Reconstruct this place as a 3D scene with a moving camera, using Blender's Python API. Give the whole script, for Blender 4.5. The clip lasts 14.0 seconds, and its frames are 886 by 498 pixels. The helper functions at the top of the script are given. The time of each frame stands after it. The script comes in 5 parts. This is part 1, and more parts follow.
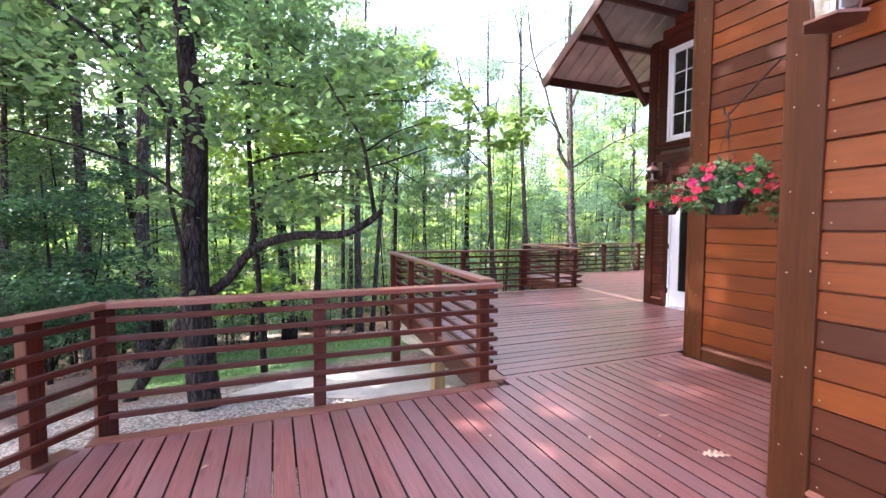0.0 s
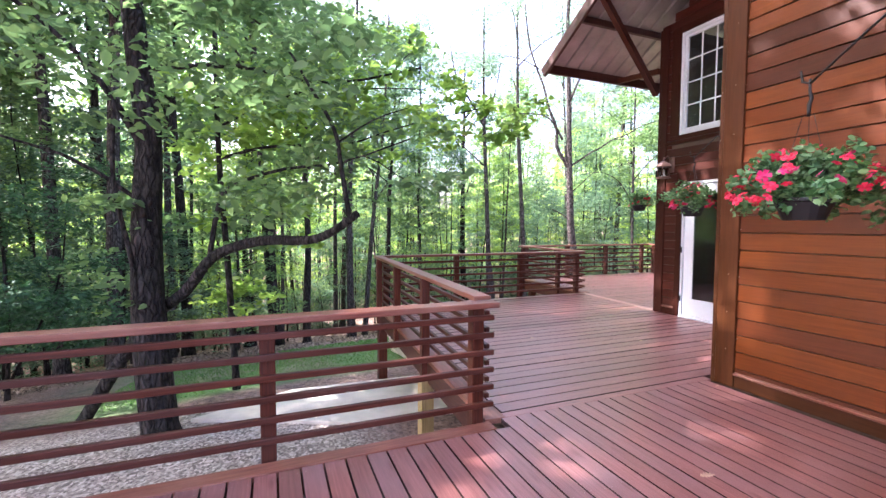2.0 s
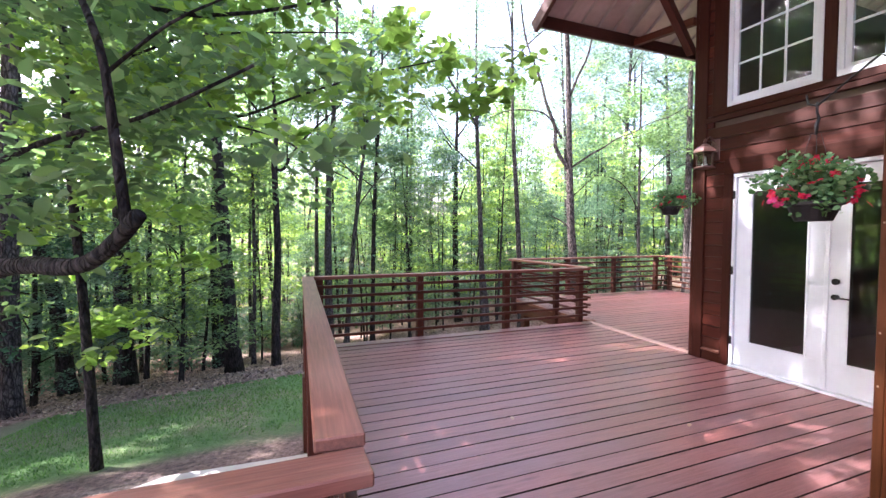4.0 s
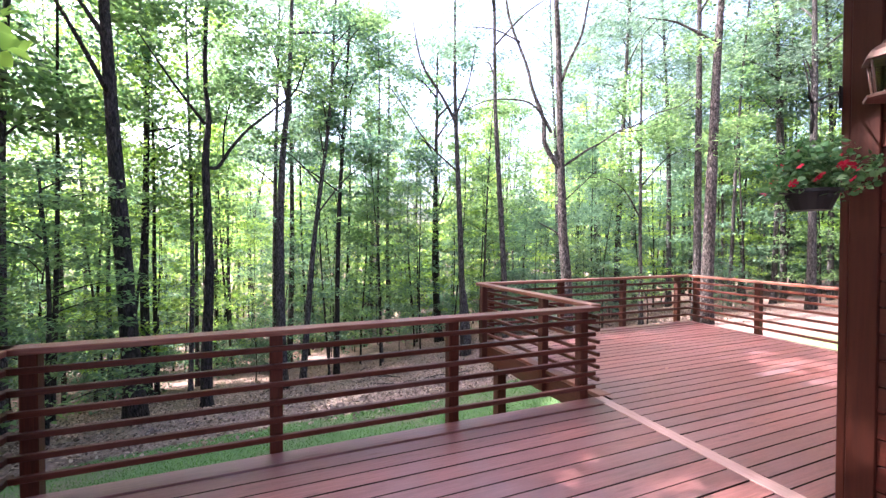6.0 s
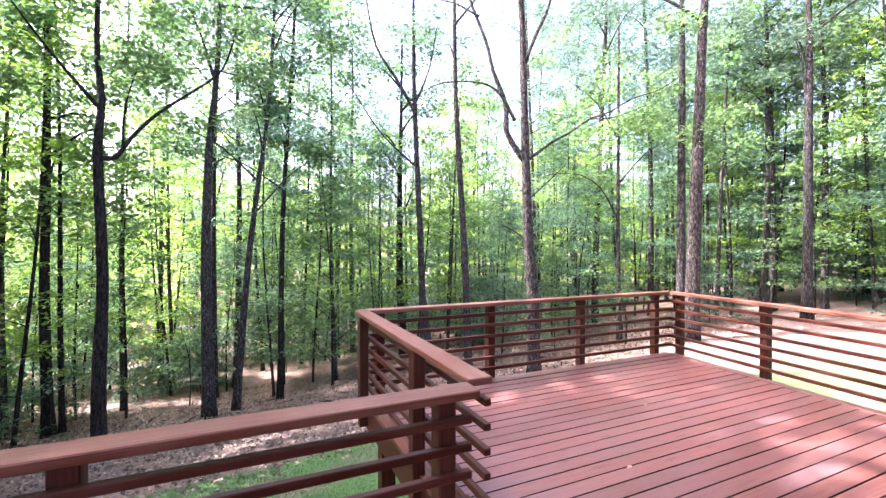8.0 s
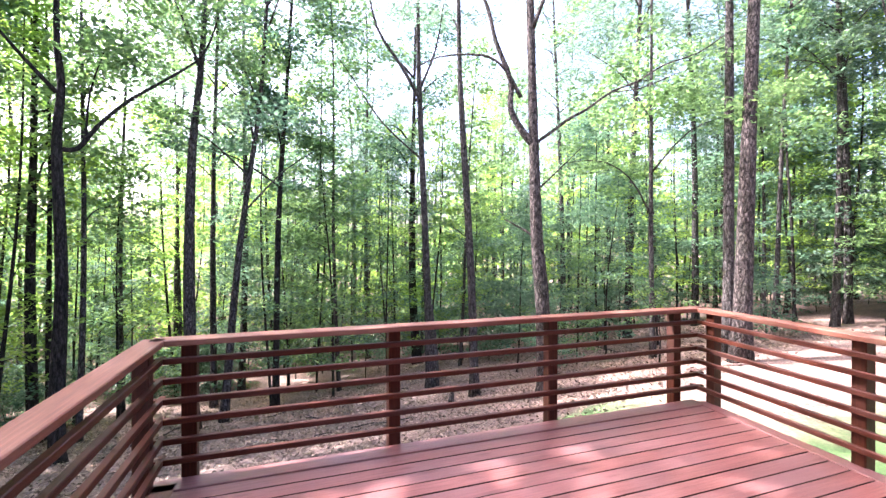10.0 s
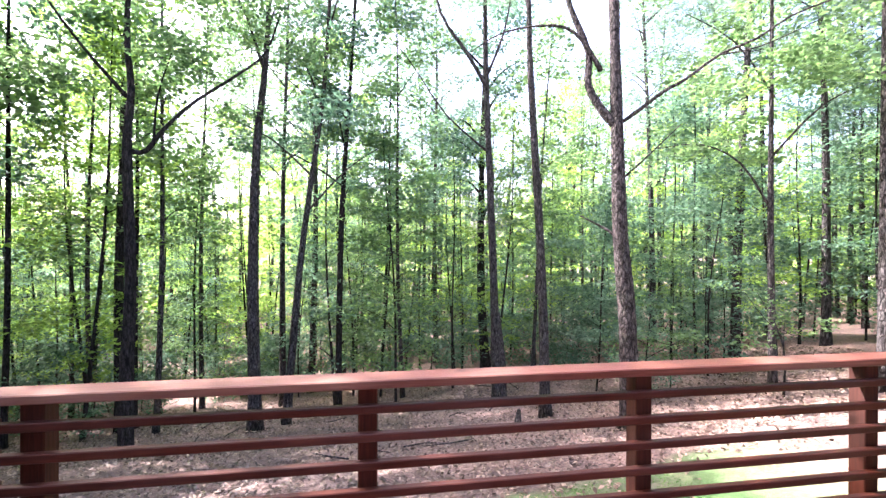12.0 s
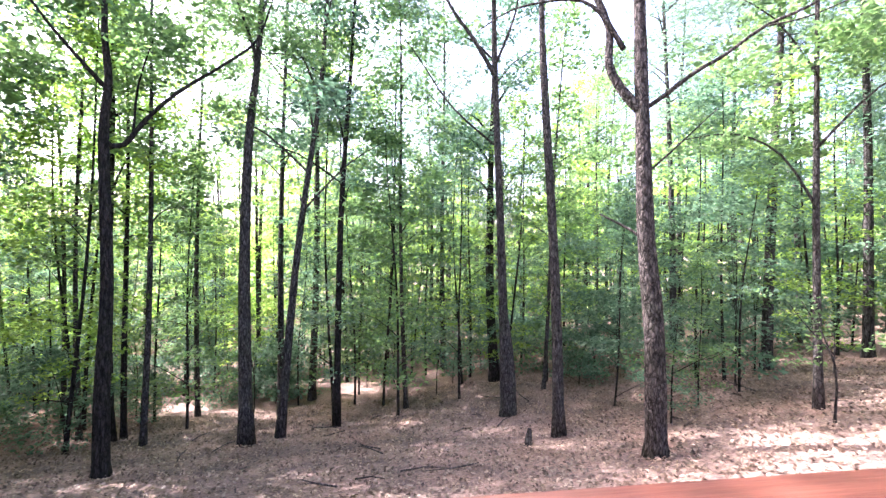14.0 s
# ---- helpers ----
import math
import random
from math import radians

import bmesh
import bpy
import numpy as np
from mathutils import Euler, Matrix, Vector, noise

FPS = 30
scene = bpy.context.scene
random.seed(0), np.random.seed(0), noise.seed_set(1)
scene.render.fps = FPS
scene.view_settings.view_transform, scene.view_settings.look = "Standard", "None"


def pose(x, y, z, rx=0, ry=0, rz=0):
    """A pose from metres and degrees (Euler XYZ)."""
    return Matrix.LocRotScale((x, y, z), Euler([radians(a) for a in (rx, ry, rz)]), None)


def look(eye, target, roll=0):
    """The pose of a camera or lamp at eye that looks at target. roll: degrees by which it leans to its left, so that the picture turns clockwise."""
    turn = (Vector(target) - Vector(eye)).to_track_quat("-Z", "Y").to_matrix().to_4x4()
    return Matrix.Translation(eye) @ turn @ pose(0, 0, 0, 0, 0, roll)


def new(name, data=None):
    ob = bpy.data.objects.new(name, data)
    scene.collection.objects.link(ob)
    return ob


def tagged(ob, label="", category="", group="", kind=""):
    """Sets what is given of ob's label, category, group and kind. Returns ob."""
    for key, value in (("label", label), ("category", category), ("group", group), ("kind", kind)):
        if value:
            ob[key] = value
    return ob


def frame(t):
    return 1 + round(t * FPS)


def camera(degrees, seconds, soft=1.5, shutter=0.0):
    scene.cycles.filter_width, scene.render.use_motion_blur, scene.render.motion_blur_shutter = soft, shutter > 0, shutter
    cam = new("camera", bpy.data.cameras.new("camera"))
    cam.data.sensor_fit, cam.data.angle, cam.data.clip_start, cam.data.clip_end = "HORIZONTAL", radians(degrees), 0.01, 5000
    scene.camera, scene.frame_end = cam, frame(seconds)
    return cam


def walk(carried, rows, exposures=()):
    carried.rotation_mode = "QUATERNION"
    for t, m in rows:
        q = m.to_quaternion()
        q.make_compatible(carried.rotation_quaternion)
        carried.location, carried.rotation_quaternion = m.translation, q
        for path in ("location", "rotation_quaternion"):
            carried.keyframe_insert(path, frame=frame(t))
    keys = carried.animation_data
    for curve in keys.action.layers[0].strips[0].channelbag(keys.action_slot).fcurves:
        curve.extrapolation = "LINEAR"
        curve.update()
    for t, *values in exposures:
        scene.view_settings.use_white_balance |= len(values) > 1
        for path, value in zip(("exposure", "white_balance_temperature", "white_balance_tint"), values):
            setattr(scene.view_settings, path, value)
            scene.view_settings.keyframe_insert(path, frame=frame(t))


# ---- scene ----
cam = camera(91.9, 14.0, soft=1.45)
METRES, EYE, TILT, LEAN, TURN = 13.2, 1.378, 0.0, 0.0, -21.4
ROWS = [
    (0.0, 0.0, 0.0, 0.0, 0.02, -2.95, -0.3),
    (0.5, 0.0007, 0.009, 0.0003, -0.31, -2.99, -0.32),
    (1.0, 0.0019, 0.0214, 0.0014, -0.3, -3.04, -0.29),
    (1.5, 0.0042, 0.0369, 0.0034, -0.27, -3.09, -0.2),
    (2.0, 0.0069, 0.0536, 0.0039, -0.46, -3.11, -0.22),
    (4.5, 0.0684, 0.2614, 0.0072, -0.45, -1.75, -0.17),
    (5.0, 0.0838, 0.3155, 0.0082, -0.51, -1.42, -0.08),
    (5.5, 0.0977, 0.3715, 0.0099, -0.73, -1.15, -0.14),
    (6.0, 0.1164, 0.4286, 0.0112, -1.56, -0.9, -0.16),
    (6.5, 0.1366, 0.4755, 0.0151, -2.24, -0.77, -0.12),
    (7.0, 0.1632, 0.5197, 0.0151, -2.71, -0.64, -0.03),
    (7.5, 0.1957, 0.5574, 0.0151, -3.01, -0.52, -0.01),
    (8.0, 0.2194, 0.5906, 0.0148, -3.15, -0.48, -0.08),
    (10.5, 0.3339, 0.7588, 0.0078, 5.38, -0.15, -0.11),
    (11.0, 0.3372, 0.7846, 0.0078, 8.94, -0.14, -0.17),
    (11.5, 0.3403, 0.8089, 0.0081, 10.93, -0.11, -0.2),
    (12.0, 0.3421, 0.8319, 0.0091, 12.44, -0.11, -0.27),
    (12.5, 0.3402, 0.8559, 0.0097, 13.46, -0.14, -0.35),
    (13.0, 0.3387, 0.8772, 0.011, 13.77, -0.13, -0.4),
    (13.5, 0.3392, 0.8965, 0.0114, 13.93, -0.05, -0.32),
    (14.0, 0.3399, 0.9148, 0.0109, 13.94, 0.02, -0.39),
]
EXPOSURES = [(0.0, 3.42, 5900, 22), (2.2, 3.38, 5900, 22), (4.5, 3.22, 5900, 22), (14.0, 3.24, 5900, 22)]
walk(cam, [(t, pose(0, 0, EYE, TILT, LEAN, TURN) @ pose(METRES * x, METRES * y, METRES * z, 90 + pitch, roll, yaw)) for t, x, y, z, yaw, pitch, roll in ROWS], EXPOSURES)

# ---- light ----
world = bpy.data.worlds.new("sky")
scene.world = world
world.use_nodes = True
wn = world.node_tree
sky = wn.nodes.new("ShaderNodeTexSky")
sky.sky_type = "NISHITA"
sky.sun_disc = False
TO_SUN = Vector((-0.78, 0.45, 1.0)).normalized()
sky.sun_elevation = math.asin(TO_SUN.z)
sky.sun_rotation = math.atan2(TO_SUN.x, TO_SUN.y)
sky.air_density = 1.0
sky.dust_density = 6.0
sky.ozone_density = 0.4
haze = wn.nodes.new("ShaderNodeMix")
haze.data_type, haze.blend_type = "RGBA", "MULTIPLY"
haze.inputs[0].default_value = 1.0
haze.inputs[7].default_value = (1.05, 1.0, 1.02, 1)
wn.links.new(sky.outputs["Color"], haze.inputs[6])
wn.links.new(haze.outputs[2], wn.nodes["Background"].inputs["Color"])
wn.nodes["Background"].inputs["Strength"].default_value = 0.15
sun = new("sun", bpy.data.lights.new("sun", "SUN"))
sun.data.energy = 3.7
sun.data.angle = radians(0.55)
sun.data.color = (1.0, 0.95, 0.88)
sun.matrix_world = look(TO_SUN * 60, (0, 0, 0))


# ---- materials ----
def material(name):
    m = bpy.data.materials.new(name)
    m.use_nodes = True
    nt = m.node_tree
    return m, nt, nt.nodes["Principled BSDF"]


def node(nt, kind, **values):
    n = nt.nodes.new("ShaderNode" + kind)
    for key, value in values.items():
        if key == "_operation":
            n.operation = value
        elif key == "_interpolation_type":
            n.interpolation_type = value
        else:
            n.inputs[key.replace("_", " ")].default_value = value
    return n


def ramp(nt, fac, stops):
    r = nt.nodes.new("ShaderNodeValToRGB")
    while len(r.color_ramp.elements) < len(stops):
        r.color_ramp.elements.new(0.5)
    for e, (p, c) in zip(r.color_ramp.elements, stops):
        e.position, e.color = p, (*c, 1)
    nt.links.new(fac, r.inputs["Fac"])
    return r


def mix(nt, fac, a, b, mode="MIX"):
    n = nt.nodes.new("ShaderNodeMix")
    n.data_type, n.blend_type = "RGBA", mode
    for sock, v in ((n.inputs[0], fac), (n.inputs[6], a), (n.inputs[7], b)):
        if isinstance(v, bpy.types.NodeSocket):
            nt.links.new(v, sock)
        elif isinstance(v, (int, float)):
            sock.default_value = v
        else:
            sock.default_value = (*v, 1)
    return n.outputs[2]


def coords(nt, scale, kind="Object"):
    tc = nt.nodes.new("ShaderNodeTexCoord")
    mp = node(nt, "Mapping", Scale=scale)
    nt.links.new(tc.outputs[kind], mp.inputs["Vector"])
    return mp.outputs["Vector"]


def noise_at(nt, vec, scale, detail=4, rough=0.6):
    n = node(nt, "TexNoise", Scale=scale, Detail=detail, Roughness=rough)
    nt.links.new(vec, n.inputs["Vector"])
    return n.outputs["Fac"]


def bump(nt, height, bsdf, strength, distance=0.01):
    b = node(nt, "Bump", Strength=strength, Distance=distance)
    nt.links.new(height, b.inputs["Height"])
    nt.links.new(b.outputs["Normal"], bsdf.inputs["Normal"])


def stained_wood(name, dark, mid, light, rough=0.45, vary=0.35, gloss_wear=0.2, grain=(1.2, 26, 26), patch_tone=(0.3, 0.22, 0.2), patch_amount=0.25, tones=None, specular=0.5, knots=0.0):
    """Stained timber: grain runs along each piece's own x."""
    m, nt, b = material(name)
    info = nt.nodes.new("ShaderNodeObjectInfo")
    off = node(nt, "VectorMath", _operation="MULTIPLY_ADD")
    off.inputs[1].default_value = (1, 1, 1)
    comb = nt.nodes.new("ShaderNodeCombineXYZ")
    mul = node(nt, "Math", _operation="MULTIPLY")
    mul.inputs[1].default_value = 57.0
    nt.links.new(info.outputs["Random"], mul.inputs[0])
    for s in ("X", "Y", "Z"):
        nt.links.new(mul.outputs[0], comb.inputs[s])
    tc = nt.nodes.new("ShaderNodeTexCoord")
    nt.links.new(tc.outputs["Object"], off.inputs[0])
    nt.links.new(comb.outputs[0], off.inputs[2])
    mp = node(nt, "Mapping", Scale=grain)
    nt.links.new(off.outputs[0], mp.inputs["Vector"])
    fine = noise_at(nt, mp.outputs[0], 3.0, 6, 0.65)
    broad = noise_at(nt, off.outputs[0], 1.4, 3, 0.5)
    col = ramp(nt, fine, [(0.25, dark), (0.52, mid), (0.8, light)]).outputs[0]
    rnd = ramp(nt, info.outputs["Random"], [(0.0, (1 - vary,) * 3), (0.5, (1, 1, 1)), (1.0, (1 + vary, 1 + vary * 0.9, 1 + vary * 0.8))]).outputs[0]
    if tones:
        col = mix(nt, 1.0, ramp(nt, info.outputs["Random"], tones).outputs[0], ramp(nt, fine, [(0.25, (0.72, 0.7, 0.68)), (0.75, (1.25, 1.25, 1.25))]).outputs[0], "MULTIPLY")
    else:
        col = mix(nt, 1.0, col, rnd, "MULTIPLY")
    # Soft broad patches of a second tone over the grain.
    stain = ramp(nt, broad, [(0.42, (0, 0, 0)), (0.75, (1, 1, 1))]).outputs[0]
    fac = node(nt, "Math", _operation="MULTIPLY")
    fac.inputs[1].default_value = patch_amount
    nt.links.new(stain, fac.inputs[0])
    col = mix(nt, fac.outputs[0], col, patch_tone)
    if knots:
        mk = node(nt, "Mapping", Scale=(1.3, 6.0, 1.0))
        nt.links.new(off.outputs[0], mk.inputs["Vector"])
        vk = node(nt, "TexVoronoi", Scale=1.0)
        vk.voronoi_dimensions = "2D"
        nt.links.new(mk.outputs[0], vk.inputs["Vector"])
        spot = ramp(nt, vk.outputs["Distance"], [(0.03, (knots,) * 3), (0.11, (0, 0, 0))]).outputs[0]
        col = mix(nt, spot, col, dark)
    nt.links.new(col, b.inputs["Base Color"])
    rr = node(nt, "MapRange", To_Min=rough - gloss_wear, To_Max=rough + gloss_wear)
    nt.links.new(broad, rr.inputs["Value"])
    nt.links.new(rr.outputs[0], b.inputs["Roughness"])
    b.inputs["Specular IOR Level"].default_value = specular
    bump(nt, fine, b, 0.35, 0.004)
    return m


# The deck's patches are greyish lilac.
M_DECK = stained_wood("deck_stain", (0.13, 0.045, 0.038), (0.205, 0.078, 0.067), (0.28, 0.118, 0.104), 0.36, 0.16, 0.06, patch_tone=(0.2, 0.125, 0.13), patch_amount=0.55, knots=0.75)
# Board sides: the shade of the gaps put into a near-black colour.
M_DECK_EDGE = stained_wood("gap_shade_edge", (0.012, 0.005, 0.005), (0.025, 0.009, 0.008), (0.04, 0.015, 0.013), 0.8, 0.1, 0.05, specular=0.1)
M_RAIL = stained_wood("rail_stain", (0.032, 0.0075, 0.0045), (0.07, 0.017, 0.0085), (0.11, 0.03, 0.016), 0.5, 0.22, 0.1, patch_amount=0.1, specular=0.22)
M_CAP = stained_wood("cap_stain", (0.09, 0.028, 0.017), (0.17, 0.056, 0.037), (0.26, 0.1, 0.068), 0.45, 0.15, 0.1, patch_tone=(0.4, 0.27, 0.19), patch_amount=0.35, specular=0.28)
M_SIDING = stained_wood("siding_stain", (0.1, 0.03, 0.01), (0.1, 0.03, 0.01), (0.1, 0.03, 0.01), 0.4, 0.6, 0.1, grain=(0.8, 18, 18), patch_tone=(0.045, 0.018, 0.012), patch_amount=0.3,
                        tones=[(0.0, (0.045, 0.012, 0.005)), (0.22, (0.075, 0.018, 0.006)), (0.4, (0.115, 0.027, 0.006)), (0.7, (0.14, 0.034, 0.006)), (1.0, (0.165, 0.042, 0.007))], specular=0.25)
# Far wall's siding: the siding stain again, with deep shade put into its colour.
M_SIDING_DARK = stained_wood("shaded_siding_stain", (0.028, 0.005, 0.003), (0.06, 0.011, 0.006), (0.085, 0.017, 0.009), 0.45, 0.3, 0.1, grain=(0.8, 18, 18), patch_tone=(0.08, 0.025, 0.012), patch_amount=0.3, specular=0.25)
M_TRIM = stained_wood("trim_stain", (0.04, 0.0115, 0.003), (0.06, 0.018, 0.0045), (0.08, 0.025, 0.007), 0.5, 0.15, 0.1, grain=(1, 16, 16), patch_tone=(0.12, 0.045, 0.025), patch_amount=0.15, specular=0.2)
# Far wall's trim: a copy of the trim stain darkened to carry its shade.
M_TRIM_DARK = stained_wood("shaded_trim_stain", (0.022, 0.0045, 0.002), (0.04, 0.008, 0.0035), (0.055, 0.012, 0.006), 0.55, 0.1, 0.1, grain=(1, 16, 16), patch_tone=(0.09, 0.03, 0.02), patch_amount=0.08, specular=0.2)
M_BEAM = stained_wood("dark_beam_stain", (0.03, 0.009, 0.007), (0.06, 0.018, 0.012), (0.09, 0.03, 0.02), 0.5, 0.1, 0.1, patch_amount=0.1)
M_PINE = stained_wood("treated_pine", (0.25, 0.16, 0.06), (0.38, 0.27, 0.11), (0.46, 0.35, 0.17), 0.6, 0.1, 0.1, patch_amount=0.15)
M_STRIP = stained_wood("worn_threshold", (0.3, 0.15, 0.12), (0.42, 0.25, 0.21), (0.52, 0.35, 0.3), 0.4, 0.1, 0.1, patch_amount=0.1)


def plain(name, color, rough=0.5, metal=0.0, amount=0.12, scale=9.0):
    m, nt, b = material(name)
    v = noise_at(nt, coords(nt, (1, 1, 1)), scale, 5)
    lo, hi = [max(0, c * (1 - amount)) for c in color], [min(1, c * (1 + amount)) for c in color]
    nt.links.new(ramp(nt, v, [(0.3, lo), (0.7, hi)]).outputs[0], b.inputs["Base Color"])
    b.inputs["Roughness"].default_value, b.inputs["Metallic"].default_value = rough, metal
    bump(nt, v, b, 0.15, 0.002)
    return m


M_WHITE = plain("white_paint", (0.76, 0.79, 0.83), 0.35, amount=0.03)
M_BLACK = plain("black_iron", (0.02, 0.02, 0.02), 0.4, 0.6)
M_POT = plain("black_plastic_pot", (0.008, 0.008, 0.008), 0.6)
M_COPPER = plain("weathered_copper", (0.2, 0.11, 0.09), 0.45, 0.5, 0.35)
M_METAL_ROOF = plain("ribbed_metal_sheet", (0.4, 0.39, 0.39), 0.4, 0.45, 0.2, 3.0)
M_CONCRETE = plain("pale_concrete", (0.58, 0.51, 0.43), 0.8, amount=0.12, scale=5)
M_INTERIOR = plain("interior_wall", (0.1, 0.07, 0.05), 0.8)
M_NAIL = plain("nail_head", (0.28, 0.22, 0.18), 0.4, 0.3)
M_DRYLEAF = plain("dry_leaf", (0.5, 0.36, 0.25), 0.7, amount=0.4)
M_FROST = plain("frosted_glass", (0.6, 0.62, 0.62), 0.25)

M_GLASS, _nt, _b = material("window_glass")
_b.inputs["Base Color"].default_value = (0.9, 0.95, 0.93, 1)
_b.inputs["Roughness"].default_value = 0.02
_b.inputs["Transmission Weight"].default_value = 1.0
_b.inputs["IOR"].default_value = 1.55


def bark(name, dark, light, grain=(6, 6, 1.3), step=(0.38, 0.6), plate=0.0):
    """Furrowed bark. plate: how much it breaks up into long pale plates."""
    m, nt, b = material(name)
    pos = coords(nt, (1, 1, 1))
    wob = node(nt, "TexNoise", Scale=5.0, Detail=3)
    nt.links.new(pos, wob.inputs["Vector"])
    bent = node(nt, "VectorMath", _operation="MULTIPLY_ADD")
    bent.inputs[1].default_value = (0.12, 0.12, 0.12)
    nt.links.new(wob.outputs["Color"], bent.inputs[0])
    nt.links.new(pos, bent.inputs[2])
    mp = node(nt, "Mapping", Scale=(17, 17, 4.5))
    nt.links.new(bent.outputs[0], mp.inputs["Vector"])
    vor = node(nt, "TexVoronoi", Scale=1.0)
    vor.feature = "DISTANCE_TO_EDGE"
    nt.links.new(mp.outputs[0], vor.inputs["Vector"])
    ridge = ramp(nt, vor.outputs["Distance"], [(0.02, (0.12, 0.12, 0.12)), (0.2, (1, 1, 1))]).outputs[0]
    v = noise_at(nt, coords(nt, grain), 3.0, 6, 0.7)
    w = noise_at(nt, pos, 1.2, 3)
    c = ramp(nt, v, [(step[0], dark), (step[1], light)]).outputs[0]
    c = mix(nt, 0.55 + 0.4 * plate, c, mix(nt, 1.0, c, ridge, "MULTIPLY"))
    if plate:
        flake = ramp(nt, noise_at(nt, coords(nt, (7, 7, 2.5)), 2.2, 4, 0.7), [(0.52, (0, 0, 0)), (0.58, (plate,) * 3)]).outputs[0]
        pale = mix(nt, 1.0, tuple(min(1.0, k * 1.9) for k in light), ridge, "MULTIPLY")
        c = mix(nt, flake, c, pale)
    moss = ramp(nt, w, [(0.5, (1, 1, 1)), (0.75, (0.7, 0.82, 0.66))]).outputs[0]
    nt.links.new(mix(nt, 1.0, c, moss, "MULTIPLY"), b.inputs["Base Color"])
    b.inputs["Roughness"].default_value = 0.9
    b.inputs["Specular IOR Level"].default_value = 0.15
    h = node(nt, "Math", _operation="MULTIPLY_ADD")
    h.inputs[1].default_value = 0.4
    nt.links.new(v, h.inputs[0])
    nt.links.new(ridge, h.inputs[2])
    bump(nt, h.outputs[0], b, 0.8, 0.035)
    return m


M_BARK = bark("grey_brown_bark", (0.03, 0.025, 0.023), (0.11, 0.096, 0.09), plate=0.3)
M_BARK_DARK = bark("dark_bark", (0.012, 0.01, 0.009), (0.055, 0.046, 0.042))
M_BARK_PEELING = bark("peeling_bark", (0.03, 0.024, 0.022), (0.11, 0.09, 0.083), (4.5, 4.5, 2.2), (0.42, 0.58), 0.35)
M_BARK_PINE = bark("pine_bark", (0.025, 0.022, 0.021), (0.1, 0.09, 0.084), plate=0.25)


def leafy(name, dark, mid, light, through_color, share=0.45):
    """Leaves that let some light through; each leaf has its own tone."""
    m, nt, b = material(name)
    geo = nt.nodes.new("ShaderNodeNewGeometry")
    broad = noise_at(nt, coords(nt, (1, 1, 1)), 0.6, 2)
    c = ramp(nt, geo.outputs["Random Per Island"], [(0.0, dark), (0.5, mid), (1.0, light)]).outputs[0]
    shade = ramp(nt, broad, [(0.3, (0.7, 0.75, 0.7)), (0.7, (1.25, 1.2, 1.0))]).outputs[0]
    c = mix(nt, 1.0, c, shade, "MULTIPLY")
    nt.links.new(c, b.inputs["Base Color"])
    b.inputs["Roughness"].default_value = 0.55
    b.inputs["Specular IOR Level"].default_value = 0.25
    tr = nt.nodes.new("ShaderNodeBsdfTranslucent")
    nt.links.new(mix(nt, 1.0, c, through_color, "MULTIPLY"), tr.inputs["Color"])
    mx = nt.nodes.new("ShaderNodeMixShader")
    mx.inputs[0].default_value = share
    nt.links.new(b.outputs[0], mx.inputs[1])
    nt.links.new(tr.outputs[0], mx.inputs[2])
    nt.links.new(mx.outputs[0], nt.nodes["Material Output"].inputs["Surface"])
    return m


M_LEAF = leafy("hardwood_leaves", (0.0648, 0.105, 0.06075), (0.108, 0.168, 0.0918), (0.1728, 0.2415, 0.135), (1.8, 2.0, 1.4), 0.6)
M_LEAF_YELLOW = leafy("sunny_leaves", (0.095, 0.153, 0.0525), (0.1568, 0.2346, 0.0825), (0.228, 0.3162, 0.135), (2.0, 2.1, 1.1), 0.7)
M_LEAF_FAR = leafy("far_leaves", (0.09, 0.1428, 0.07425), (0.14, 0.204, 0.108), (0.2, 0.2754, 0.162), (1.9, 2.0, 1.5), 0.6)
M_LEAF_BLUE = leafy("shade_leaves", (0.05, 0.09, 0.066), (0.088, 0.145, 0.108), (0.15, 0.215, 0.165), (1.5, 1.75, 1.55), 0.5)
M_LEAF_DARK = leafy("evergreen_leaves", (0.025, 0.06, 0.032), (0.045, 0.1, 0.052), (0.08, 0.16, 0.085), (1.3, 1.6, 1.1), 0.25)
M_NEEDLE = leafy("pine_needles", (0.075, 0.118, 0.098), (0.125, 0.182, 0.15), (0.205, 0.265, 0.225), (1.5, 1.7, 1.4), 0.5)
M_GRASS = leafy("lawn_grass", (0.04, 0.1, 0.028), (0.075, 0.165, 0.045), (0.13, 0.245, 0.07), (1.3, 1.5, 0.8), 0.35)
M_PETAL = leafy("red_petals", (0.5, 0.014, 0.05), (0.64, 0.025, 0.08), (0.72, 0.06, 0.14), (1.1, 0.8, 0.8), 0.3)
M_PETAL_PINK = leafy("pink_petals", (0.55, 0.02, 0.14), (0.65, 0.04, 0.2), (0.72, 0.1, 0.3), (1.1, 0.8, 0.9), 0.3)
M_LITTER = leafy("leaf_litter", (0.05, 0.03, 0.024), (0.17, 0.115, 0.095), (0.4, 0.3, 0.26), (1, 0.9, 0.8), 0.1)


